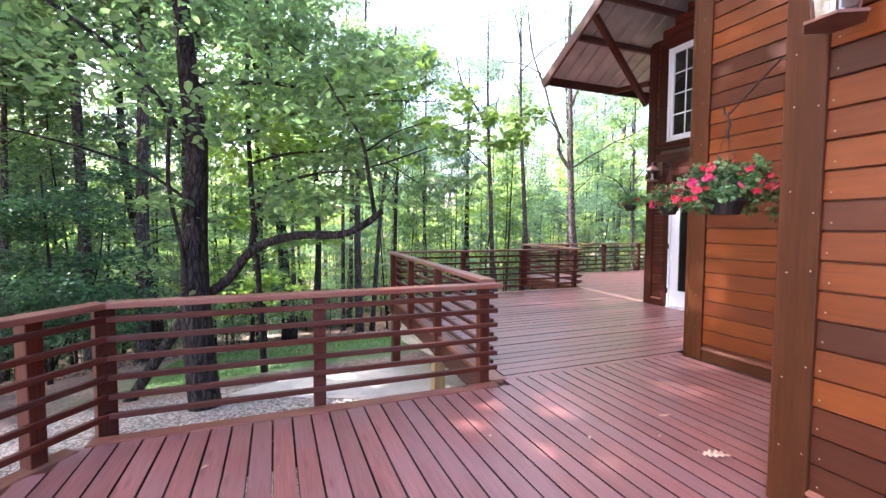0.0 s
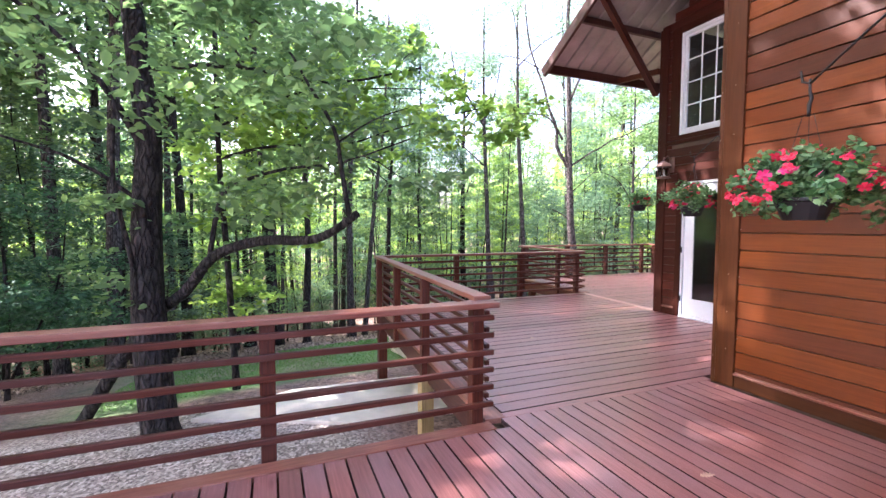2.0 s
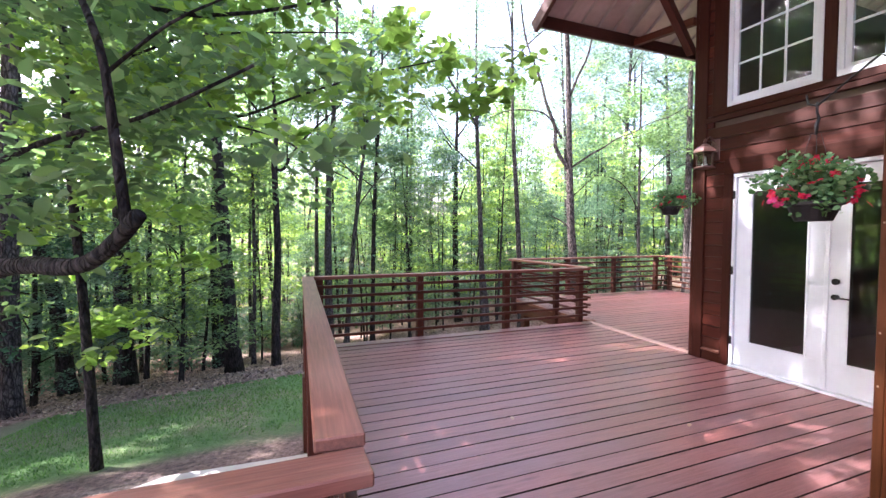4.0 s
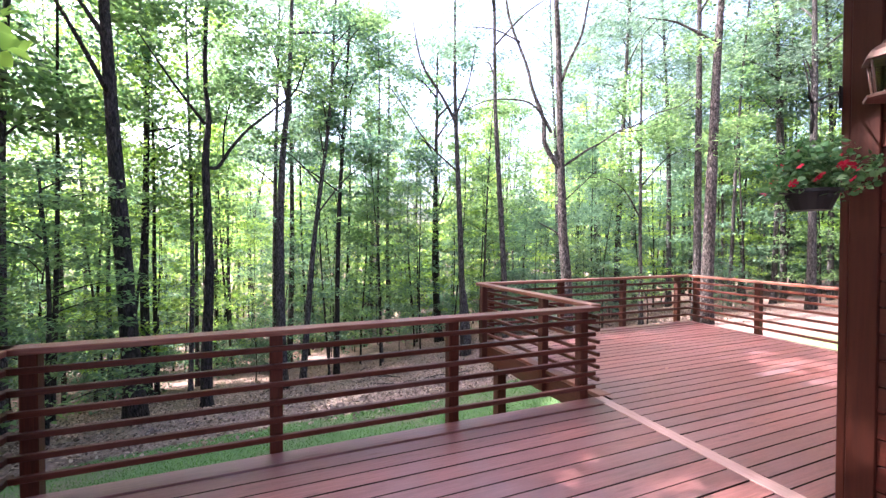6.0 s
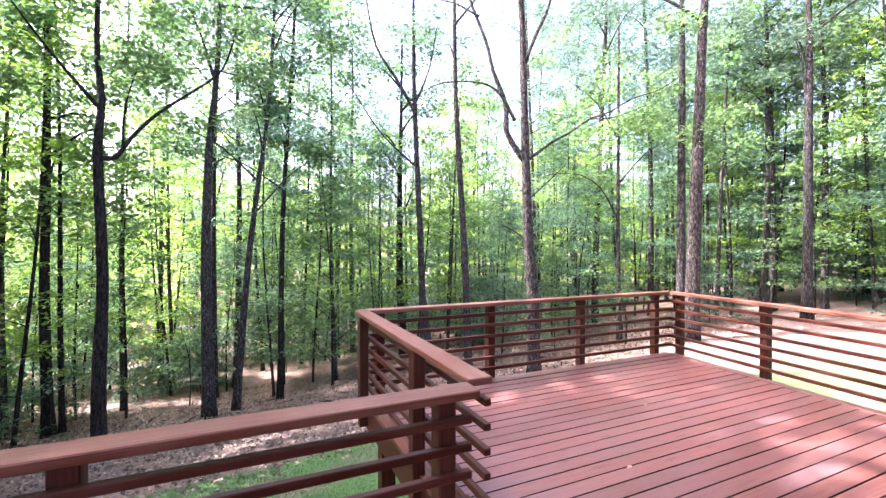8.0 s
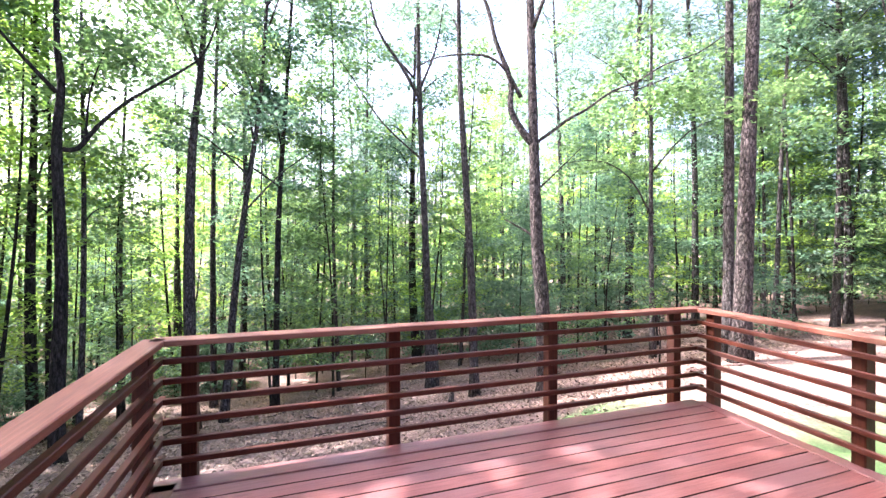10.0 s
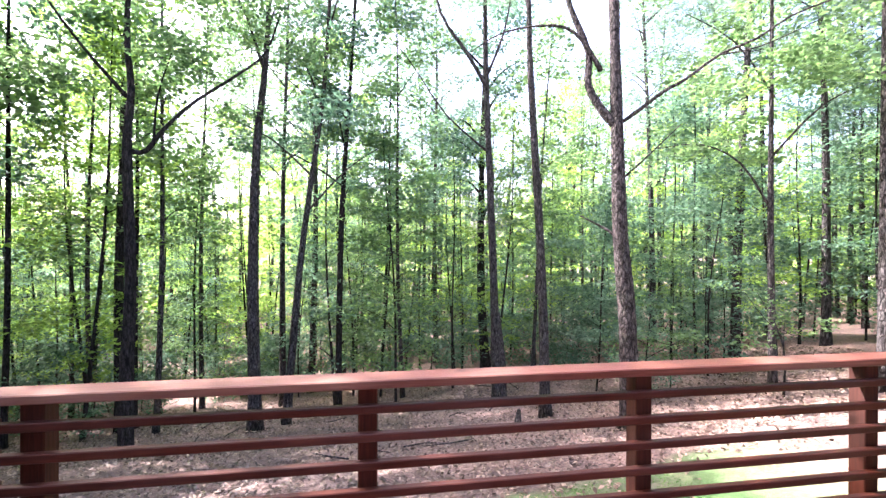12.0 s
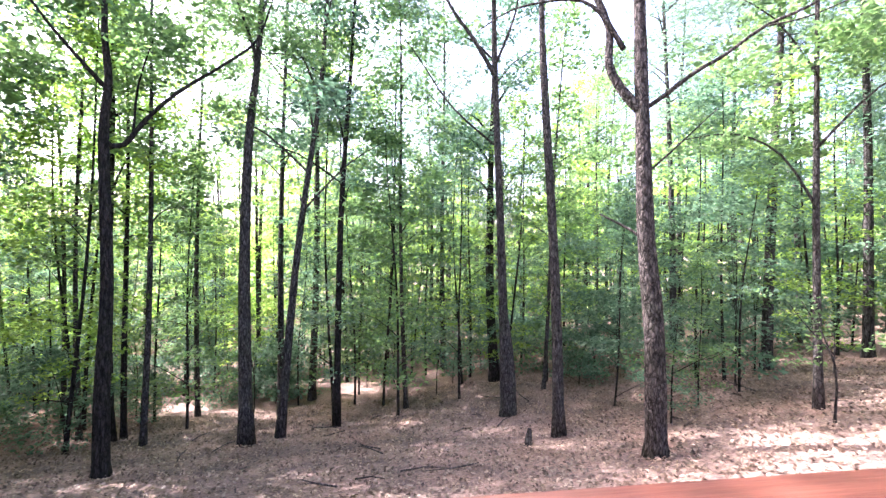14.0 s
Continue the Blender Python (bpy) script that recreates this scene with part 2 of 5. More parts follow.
# ---- ground ----
SPOTS = [(-0.9, 6.6, -1.1), (3, 9.5, -1.36), (13.5, 17.35, -2.5), (1.8, 20.9, -4.0), (4.3, 23.6, -4.6), (6.9, 25.6, -4.95), (12.3, 23.4, -4.0), (13, 20.7, -3.5),
         (16, 13.5, -1.3), (0, 0, -1.05), (10, 5, -1.0), (10, 13, -1.8), (22, 5, -0.4), (-15, 5, -2.2), (-10, 25, -5.6), (32, 32, -3.0), (24, 20, -1.9), (0, 45, -7.5),
         (45, 60, -5), (-40, 40, -8), (45, 10, 0), (-5, -10, -0.8), (15, -15, -0.4), (3.5, 13, -1.95), (-1, 12, -1.9), (-3, 18.3, -3.4), (16.8, 16.8, -1.9), (-45, -30, -2), (50, -40, 0)]
_p = np.array([s[:2] for s in SPOTS], float)
_k = np.sqrt(((_p[:, None] - _p[None]) ** 2).sum(-1) + 16.0)
_mean = -2.8
_w = np.linalg.solve(_k + np.eye(len(_p)) * 0.02, np.array([s[2] for s in SPOTS]) - _mean)


def ground_z(x, y):
    x, y = np.asarray(x, float), np.asarray(y, float)
    d = np.sqrt((x[..., None] - _p[:, 0]) ** 2 + (y[..., None] - _p[:, 1]) ** 2 + 16.0)
    z = _mean + d @ _w
    r = np.hypot(x - 6, y - 10)
    f = np.clip((r - 45) / 60, 0, 1)
    f = f * f * (3 - 2 * f)
    return z * (1 - f) - 4.5 * f


def mesh_from(name, verts, faces, mats, smooth=False):
    """A mesh from arrays: faces all of one size."""
    me = bpy.data.meshes.new(name)
    verts, faces = np.asarray(verts, np.float32), np.asarray(faces, np.int32)
    n, k = faces.shape
    me.vertices.add(len(verts))
    me.vertices.foreach_set("co", verts.ravel())
    me.loops.add(n * k)
    me.loops.foreach_set("vertex_index", faces.ravel())
    me.polygons.add(n)
    me.polygons.foreach_set("loop_start", np.arange(0, n * k, k, dtype=np.int32))
    me.update(calc_edges=True)
    if smooth:
        me.polygons.foreach_set("use_smooth", np.ones(n, bool))
    for m in (mats if isinstance(mats, (list, tuple)) else [mats]):
        me.materials.append(m)
    return me


def make_ground():
    u = np.linspace(-1, 1, 231)
    g = np.sign(u) * (np.abs(u) * 22 + np.abs(u) ** 4 * 380)
    gx, gy = np.meshgrid(g + 5, g + 11, indexing="ij")
    z = ground_z(gx, gy)
    r = np.hypot(gx - 6, gy - 10)
    for i, j in np.ndindex(gx.shape):
        if r[i, j] < 60:
            z[i, j] += 0.09 * noise.noise((gx[i, j] * 0.6, gy[i, j] * 0.6, 0)) * min(1.0, max(0.1, (r[i, j] - 8) / 8))
    v = np.stack([gx.ravel(), gy.ravel(), z.ravel()], -1)
    n = len(u)
    i = np.arange(n - 1)[:, None] * n + np.arange(n - 1)[None]
    f = np.stack([i, i + n, i + n + 1, i + 1], -1).reshape(-1, 4)
    m, nt, b = material("forest_floor")
    pos = coords(nt, (1, 1, 1))
    fine = noise_at(nt, pos, 14, 6, 0.75)
    coarse = noise_at(nt, pos, 0.7, 4)
    straw = ramp(nt, fine, [(0.34, (0.06, 0.038, 0.031)), (0.5, (0.21, 0.14, 0.115)), (0.66, (0.36, 0.26, 0.22))]).outputs[0]
    tone = ramp(nt, coarse, [(0.35, (0.6, 0.58, 0.58)), (0.65, (1.2, 1.12, 1.06))]).outputs[0]
    straw = mix(nt, 1.0, straw, tone, "MULTIPLY")
    vor = node(nt, "TexVoronoi", Scale=38.0)
    nt.links.new(pos, vor.inputs["Vector"])
    gravel = ramp(nt, vor.outputs["Color"], [(0.2, (0.12, 0.095, 0.08)), (0.6, (0.32, 0.27, 0.23)), (0.95, (0.58, 0.5, 0.44))]).outputs[0]
    grass = ramp(nt, noise_at(nt, pos, 30, 5), [(0.3, (0.045, 0.1, 0.026)), (0.7, (0.1, 0.19, 0.05))]).outputs[0]
    sep = nt.nodes.new("ShaderNodeSeparateXYZ")
    nt.links.new(pos, sep.inputs[0])

    def band(axis, lo, hi, soft, wobble=0.9):
        """1 between lo and hi along an axis, with a ragged edge."""
        a = node(nt, "Math", _operation="MULTIPLY_ADD")
        a.inputs[1].default_value = wobble
        nt.links.new(coarse, a.inputs[0])
        nt.links.new(axis, a.inputs[2])
        out = []
        for edge, s in ((lo, soft), (hi, -soft)):
            r = node(nt, "MapRange", From_Min=edge - s + wobble / 2, From_Max=edge + s + wobble / 2, _interpolation_type="SMOOTHSTEP")
            if s < 0:
                r.inputs["From Min"].default_value, r.inputs["From Max"].default_value = edge - soft + wobble / 2, edge + soft + wobble / 2
                r.inputs["To Min"].default_value, r.inputs["To Max"].default_value = 1, 0
            nt.links.new(a.outputs[0], r.inputs["Value"])
            out.append(r.outputs[0])
        p = node(nt, "Math", _operation="MULTIPLY")
        nt.links.new(out[0], p.inputs[0])
        nt.links.new(out[1], p.inputs[1])
        return p.outputs[0]

    def both(a, c):
        p = node(nt, "Math", _operation="MULTIPLY")
        nt.links.new(a, p.inputs[0])
        nt.links.new(c, p.inputs[1])
        return p.outputs[0]

    slant = node(nt, "Math", _operation="MULTIPLY_ADD")
    slant.inputs[1].default_value = -0.12
    nt.links.new(sep.outputs["X"], slant.inputs[0])
    nt.links.new(sep.outputs["Y"], slant.inputs[2])
    lawn = both(band(slant.outputs[0], 8.0, 13.2, 0.25), band(sep.outputs["X"], -2.6, 14, 1.6))
    patchy = ramp(nt, noise_at(nt, pos, 0.45, 3), [(0.28, (0.15, 0.15, 0.15)), (0.5, (1, 1, 1))]).outputs[0]
    lawn = both(lawn, patchy)
    thin = both(band(sep.outputs["Y"], 4.5, 11.5, 0.8), band(sep.outputs["X"], 10.5, 17.5, 1.2))
    thin = both(thin, ramp(nt, noise_at(nt, pos, 1.1, 4), [(0.32, (0, 0, 0)), (0.52, (0.85, 0.85, 0.85))]).outputs[0])
    stones = both(band(sep.outputs["Y"], 2.5, 7.3, 0.3), band(sep.outputs["X"], -4.5, 1.4, 0.5))
    col = mix(nt, stones, straw, gravel)
    col = mix(nt, lawn, col, grass)
    col = mix(nt, thin, col, grass)
    nt.links.new(col, b.inputs["Base Color"])
    b.inputs["Roughness"].default_value = 0.95
    bump(nt, fine, b, 0.8, 0.04)
    return tagged(new("ground", mesh_from("ground", v, f, m, True)), "sloping forest floor of pine straw and leaves with a strip of lawn and pale gravel by the deck", "ground", kind="structure")


make_ground()


# ---- building blocks ----
def part(name, bm, mat, parent=None, label="", smooth=False):
    me = bpy.data.meshes.new(name)
    bm.to_mesh(me)
    bm.free()
    for m in (mat if isinstance(mat, (list, tuple)) else [mat]):
        me.materials.append(m)
    if smooth:
        for p in me.polygons:
            p.use_smooth = True
    ob = new(name, me)
    ob.parent = parent
    if label:
        ob["label"] = label
    return ob


def thing(name, at, label, category, group="", kind=""):
    ob = new(name)
    ob.location = at
    ob.empty_display_size = 0.1
    return tagged(ob, label, category, group, kind)


def add_box(bm, lo, hi, bevel=0.0, m=None, slot=0):
    """A box from corner to corner, with worn edges."""
    r = bmesh.ops.create_cube(bm, size=1)
    size = [h - l for l, h in zip(lo, hi)]
    bmesh.ops.scale(bm, vec=size, verts=r["verts"])
    bmesh.ops.translate(bm, vec=[(h + l) / 2 for l, h in zip(lo, hi)], verts=r["verts"])
    verts = r["verts"]
    if bevel:
        edges = list({e for v in verts for e in v.link_edges})
        out = bmesh.ops.bevel(bm, geom=edges, offset=bevel, segments=1, affect="EDGES")
        verts = list({v for f in out["faces"] for v in f.verts})
    if slot:
        for f in {f for v in verts for f in v.link_faces}:
            f.material_index = slot
    if m is not None:
        bmesh.ops.transform(bm, matrix=m, verts=verts)
    return verts


def box(name, lo, hi, mat, parent=None, bevel=0.003, label="", m=None):
    """A box whose longest side is laid along its own x, so that the grain follows it."""
    lo, hi = Vector(lo), Vector(hi)
    mid, size = (lo + hi) / 2, hi - lo
    axis = max(range(3), key=lambda i: size[i])
    turn = {0: Matrix(), 1: pose(0, 0, 0, 0, 0, 90), 2: pose(0, 0, 0, 0, -90, 0)}[axis]
    s = {0: size, 1: Vector((size.y, size.x, size.z)), 2: Vector((size.z, size.y, size.x))}[axis]
    bm = bmesh.new()
    add_box(bm, -s / 2, s / 2, bevel)
    ob = part(name, bm, mat, parent, label)
    place = (m or Matrix()) @ Matrix.Translation(mid) @ turn
    ob.matrix_basis = Matrix.Translation(parent.location).inverted() @ place if parent else place
    return ob


def beam(name, a, b, wide, deep, mat, parent=None, bevel=0.003, label="", roll=0.0):
    """A timber from a to b; wide across, deep up and down."""
    a, b = Vector(a), Vector(b)
    d = b - a
    bm = bmesh.new()
    add_box(bm, (-d.length / 2, -wide / 2, -deep / 2), (d.length / 2, wide / 2, deep / 2), bevel)
    ob = part(name, bm, mat, parent, label)
    x = d.normalized()
    up = Vector((0, 0, 1)) if abs(x.z) < 0.95 else Vector((0, 1, 0))
    y = up.cross(x).normalized()
    z = x.cross(y)
    rot = Matrix((x, y, z)).transposed().to_4x4() @ pose(0, 0, 0, roll)
    ob.matrix_basis = Matrix.Translation(-parent.location if parent else Vector()) @ Matrix.Translation((a + b) / 2) @ rot
    return ob


def add_tube(bm, pts, radii, sides=8, cap=True):
    rings = []
    prev = None
    for i, (p, r) in enumerate(zip(pts, radii)):
        p = Vector(p)
        d = (Vector(pts[min(i + 1, len(pts) - 1)]) - Vector(pts[max(i - 1, 0)])).normalized()
        if prev is None:
            side = d.cross(Vector((0.3, 0.9, 0.1))).normalized()
        else:
            side = (prev - d * prev.dot(d)).normalized()
        prev = side
        other = d.cross(side)
        rings.append([bm.verts.new(p + r * (math.cos(a) * side + math.sin(a) * other)) for a in [2 * math.pi * k / sides for k in range(sides)]])
    for u, v in zip(rings, rings[1:]):
        for k in range(sides):
            bm.faces.new((u[k], u[(k + 1) % sides], v[(k + 1) % sides], v[k]))
    if cap:
        bm.faces.new(rings[0][::-1])
        bm.faces.new(rings[-1])


def under(ob, owner):
    """Makes ob, a part of the same thing as owner, a sub-part of owner, where it stands."""
    ob.parent = owner
    ob.matrix_parent_inverse = owner.matrix_basis.inverted()
    return ob


def tube(name, pts, radii, mat, parent=None, sides=8, label=""):
    bm = bmesh.new()
    o = parent.location if parent else Vector()
    add_tube(bm, [Vector(p) - o for p in pts], radii if isinstance(radii, (list, tuple)) else [radii] * len(pts), sides)
    return part(name, bm, mat, parent, label, True)


# ---- trees ----
def leaf_mesh(name, centres, spread, count, size, mat, rng, flat=0.5, narrow=0.5, oval=False):
    """Many small folded leaves scattered about the centres. flat: how level the leaves lie; oval: rounded leaves, for those seen near."""
    centres = np.asarray(centres, float)
    spread = np.asarray(spread, float)
    vol = np.prod(spread, axis=1) ** 0.6
    pick = rng.choice(len(centres), count, p=vol / vol.sum())
    d = rng.normal(size=(count, 3))
    d /= np.linalg.norm(d, axis=1)[:, None]
    d *= rng.random(count)[:, None] ** 0.4
    c = centres[pick] + d * spread[pick]
    a = rng.random(count) * 2 * np.pi
    along = np.stack([np.cos(a), np.sin(a), rng.normal(size=count) * 0.4 - 0.2], -1)
    along /= np.linalg.norm(along, axis=1)[:, None]
    n = rng.normal(size=(count, 3)) * (1 - flat) + np.array([0, 0, flat])
    side = np.cross(n, along)
    side /= np.linalg.norm(side, axis=1)[:, None] + 1e-9
    up = np.cross(along, side)
    s = size * (0.55 + 0.9 * rng.random(count))[:, None]
    tip, base = c + along * s * 0.5, c - along * s * 0.5
    if oval:
        wide, rise = side * s * narrow * 0.5, up * s * 0.09
        ra, rb = c - along * s * 0.26 - wide * 0.85 + rise, c + along * s * 0.14 - wide * 0.9 + rise
        la, lb = c - along * s * 0.26 + wide * 0.85 + rise, c + along * s * 0.14 + wide * 0.9 + rise
        tip = tip - up * s * 0.08
        v = np.stack([base, ra, rb, tip, lb, la], 1).reshape(-1, 3)
        k = np.arange(count)[:, None] * 6
        return mesh_from(name, v, np.concatenate([k + (0, 1, 2, 3), k + (0, 3, 4, 5)]), mat)
    m = along * s * 0.06
    l = c - m + side * s * narrow * 0.5 + up * s * 0.1
    r = c - m - side * s * narrow * 0.5 + up * s * 0.1
    v = np.stack([base, r, tip, l], 1).reshape(-1, 3)
    f = np.arange(count * 4).reshape(-1, 4)
    return mesh_from(name, v, f, mat)


def timber_mesh(name, limbs, mat, sides=8, knobs=0.0):
    """Trunk and limbs as one mesh. limbs: (points, radius at the root, radius at the tip)."""
    bm = bmesh.new()
    for n, (pts, r0, r1) in enumerate(limbs):
        pts = [Vector(p) for p in pts]
        fine = []
        for i in range(len(pts) - 1):
            p0, p1, p2, p3 = pts[max(0, i - 1)], pts[i], pts[i + 1], pts[min(len(pts) - 1, i + 2)]
            for k in range(3):
                t = k / 3
                q = 0.5 * ((2 * p1) + (p2 - p0) * t + (2 * p0 - 5 * p1 + 4 * p2 - p3) * t * t + (3 * p1 - p0 - 3 * p2 + p3) * t ** 3)
                fine.append(q)
        fine.append(pts[-1])
        m = len(fine) - 1
        radii = []
        for i, q in enumerate(fine):
            r = r0 + (r1 - r0) * (i / m) ** 0.8
            r *= 1 + knobs * noise.noise((q.x * 3, q.y * 3, q.z * 1.7 + n))
            if n == 0 and i == 0:
                r *= 1.35
            radii.append(r)
        add_tube(bm, fine, radii, sides if n == 0 else max(5, sides - 3))
    me = bpy.data.meshes.new(name)
    bm.to_mesh(me)
    bm.free()
    me.materials.append(mat)
    me.polygons.foreach_set("use_smooth", [True] * len(me.polygons))
    return me


def grow(name, height, radius, lean, crown_from, reach, clusters, leaves, leaf, leaf_mat, bark_mat, seed, limbs=9, flat=0.5, narrow=0.5, thick=0.5, sides=7, puff=0.3, bend=0.25):
    """Meshes for a tree with its base at the origin: trunk with limbs, and a loose crown."""
    rng = np.random.default_rng(seed)
    ph = rng.random() * 6
    main = [Vector((lean[0] * t + bend * math.sin(4 * t + ph) * t, lean[1] * t + bend * math.cos(5 * t + ph) * t, height * t - 0.3)) for t in np.linspace(0, 1, 7)]
    wood = [(main, radius, radius * 0.18)]
    at = lambda t: main[min(5, int(t * 6))].lerp(main[min(5, int(t * 6)) + 1], t * 6 - min(5, int(t * 6)))
    centres, spreads = [], []
    for k in range(clusters):
        t = crown_from + (0.99 - crown_from) * ((k + rng.random()) / clusters)
        q = at(t)
        a = k * 2.4 + rng.random() * 1.2
        full = min(1.0, (1.02 - t) / (1 - crown_from) * 2.2) * (0.65 + 0.35 * min(1, (t - crown_from) / (1 - crown_from) * 4))
        far = reach * (0.2 + 0.85 * rng.random()) * full
        c = q + Vector((math.cos(a) * far, math.sin(a) * far, far * (0.25 + 0.3 * rng.random()) - 0.2))
        if k % max(1, clusters // limbs) == 0:
            r0 = radius * 0.36 * (1 - t * 0.6)
            root = q - Vector((0, 0, far * 0.25))
            wood.append(([root, root.lerp(c, 0.5) + Vector((rng.normal() * 0.12, rng.normal() * 0.12, far * 0.1)), c], r0, r0 * 0.2))
        centres.append(c)
        s = reach * puff * (0.5 + 0.9 * rng.random())
        spreads.append((s, s, s * thick))
    return timber_mesh(name + "_trunk", wood, bark_mat, sides), leaf_mesh(name + "_crown", centres, spreads, leaves, leaf, leaf_mat, rng, flat, narrow)


def put_tree(meshes, x, y, turn=0, size=1.0, label="", category="tree", group="", name="tree"):
    root = thing(name, (x, y, float(ground_z(x, y))), label, category, group)
    root.rotation_euler = (0, 0, radians(turn))
    root.scale = (size, size, size)
    for nm, me in zip(("trunk", "crown"), meshes):
        if me:
            ob = new(nm, me)
            ob.parent = root
    return root


def named_tree(x, y, label, main, r0, r1, limbs, centres, spreads, leaves, leaf, leaf_mat, bark_mat, seed, flat=0.5, narrow=0.5, knobs=0.12, oval=False):
    """A tree of its own: points are offsets from its base."""
    rng = np.random.default_rng(seed)
    wood = [([(main[0][0], main[0][1], -0.3)] + list(main[1:]), r0, r1)] + list(limbs)
    meshes = (timber_mesh("trunk", wood, bark_mat, 12, knobs), leaf_mesh("crown", centres, spreads, leaves, leaf, leaf_mat, rng, flat, narrow, oval) if leaves else None)
    return put_tree(meshes, x, y, 0, 1.0, label)


def sprays(points, s, n, rng, wide=1.2, high=0.6):
    """Cluster centres scattered along a line of points."""
    out = []
    for k in range(n):
        i = rng.integers(0, len(points) - 1)
        q = np.array(points[i]) + (np.array(points[i + 1]) - np.array(points[i])) * rng.random()
        out.append(q + rng.normal(size=3) * (wide, wide, high))
    return out, [(s * (0.7 + 0.6 * rng.random()),) * 2 + (s * 0.35,) for _ in out]


def single_trees():
    rng = np.random.default_rng(11)
    # tall pine with peeling bark and two spreading limbs
    c, s = sprays([(-2.6, 1.6, 11.5), (0, 0, 15), (2.6, -1.8, 11.5), (0.5, 0, 19)], 1.1, 26, rng, 1.6, 1.2)
    named_tree(13.5, 17.35, "tall pine with pale peeling bark and two bare spreading limbs", [(0.25, -0.1, 0), (0.2, -0.1, 2.3), (0.05, -0.05, 4.2), (0, 0, 6.1), (-0.05, 0.05, 8.5), (-0.1, 0.1, 11.1), (-0.2, 0.1, 13.5), (0, 0, 19)], 0.23, 0.06, [
        ([(0, 0, 6.7), (-0.3, 0.15, 7.1), (-0.55, 0.3, 7.7), (-0.5, 0.4, 8.5), (-0.85, 0.6, 9.6), (-1.0, 0.8, 10.6), (-1.5, 1.2, 12.4), (-1.7, 1.4, 14.5)], 0.115, 0.035),
        ([(-0.3, 0.2, 8.0), (-0.7, 0.4, 8.8), (-1.2, 0.7, 9.2), (-2.2, 1.4, 9.3), (-2.9, 1.9, 9.0)], 0.06, 0.012),
        ([(0.02, 0, 6.75), (0.4, -0.25, 7.05), (0.75, -0.5, 7.35), (1.1, -0.7, 7.55), (1.6, -1.05, 7.95), (2.1, -1.4, 8.15), (2.6, -1.7, 8.5), (3.3, -2.1, 8.75), (3.9, -2.4, 9.2)], 0.052, 0.012),
        ([(-0.05, 0, 9.8), (0.2, -0.2, 10.6), (0.55, -0.4, 11.5), (0.7, -0.6, 12.8), (1.2, -1, 15.5)], 0.065, 0.025),
        ([(1.6, -1.05, 7.95), (2.0, -1.6, 7.9), (2.7, -2.2, 8.2)], 0.02, 0.006),
        ([(0.1, -0.1, 4.1), (-0.15, 0.1, 4.4), (-0.65, 0.45, 4.75)], 0.05, 0.015),
        ([(0.05, -0.02, 5.5), (0.4, -0.3, 5.9), (1.0, -0.7, 6.6)], 0.03, 0.008),
        ([(-1.2, 0.9, 11.4), (-2.0, 1.5, 12.0), (-3.0, 2.2, 12.2)], 0.04, 0.01)], c, s, 5200, 0.2, M_NEEDLE, M_BARK_PEELING, 1, 0.25, 0.16)
    c, s = sprays([(0, 0, 9.5), (1.5, 1, 11.5), (3.2, 2, 13)], 0.9, 22, rng, 1.0, 1.0)
    c2, s2 = sprays([(0, 0, 9), (-0.5, -0.3, 18)], 1.0, 16, rng, 1.7, 1.0)
    named_tree(1.8, 20.9, "dark hardwood tree with one long curved side limb", [(0, 0, 0), (0, 0, 1.9), (0.1, 0, 4.7), (0, 0, 8.1), (0.1, 0, 9.6), (0, 0, 11.5), (0.2, 0.2, 18)], 0.21, 0.04, [
        ([(0, 0, 8.0), (0.35, 0.2, 8.05), (0.7, 0.4, 8.7), (1.3, 0.8, 9.6), (2.3, 1.4, 10.7), (3.0, 1.8, 11.6), (3.4, 2, 13)], 0.075, 0.025),
        ([(0.5, 0.3, 8.3), (0.55, 0.4, 9.6), (0.9, 0.5, 11)], 0.04, 0.012), ([(0, 0, 9.4), (-0.9, -0.4, 10.6), (-1.8, -0.6, 12)], 0.06, 0.015)], c + c2, s + s2, 5600, 0.17, M_LEAF, M_BARK_DARK, 2)
    c, s = sprays([(-1.8, 0.5, 13), (0, 0, 17), (0.5, 0, 14)], 1.0, 22, rng, 1.3, 1.3)
    named_tree(12.3, 23.4, "grey twin-stemmed hardwood tree forking high up", [(0.2, -0.1, 0), (0.15, 0, 2.5), (0, 0, 6.3), (-0.2, 0.1, 11.5), (-0.25, 0.1, 14), (-0.3, 0, 18)], 0.2, 0.05, [
        ([(0.42, -0.15, -0.2), (0.38, -0.1, 1.4), (0.2, 0, 3.2)], 0.15, 0.12), ([(-0.2, 0.1, 11.3), (-0.9, 0.2, 12.5), (-1.8, 0.5, 14), (-2.2, 0.6, 16)], 0.09, 0.03),
        ([(-0.2, 0.1, 9.0), (-1.6, 0.4, 10.3), (-2.7, 0.7, 12.0), (-3.4, 0.9, 13)], 0.045, 0.01), ([(-0.2, 0.1, 11.6), (0.4, -0.1, 13.2), (0.7, -0.2, 15)], 0.06, 0.02)], c, s, 5200, 0.2, M_NEEDLE, M_BARK, 3, 0.25, 0.2)
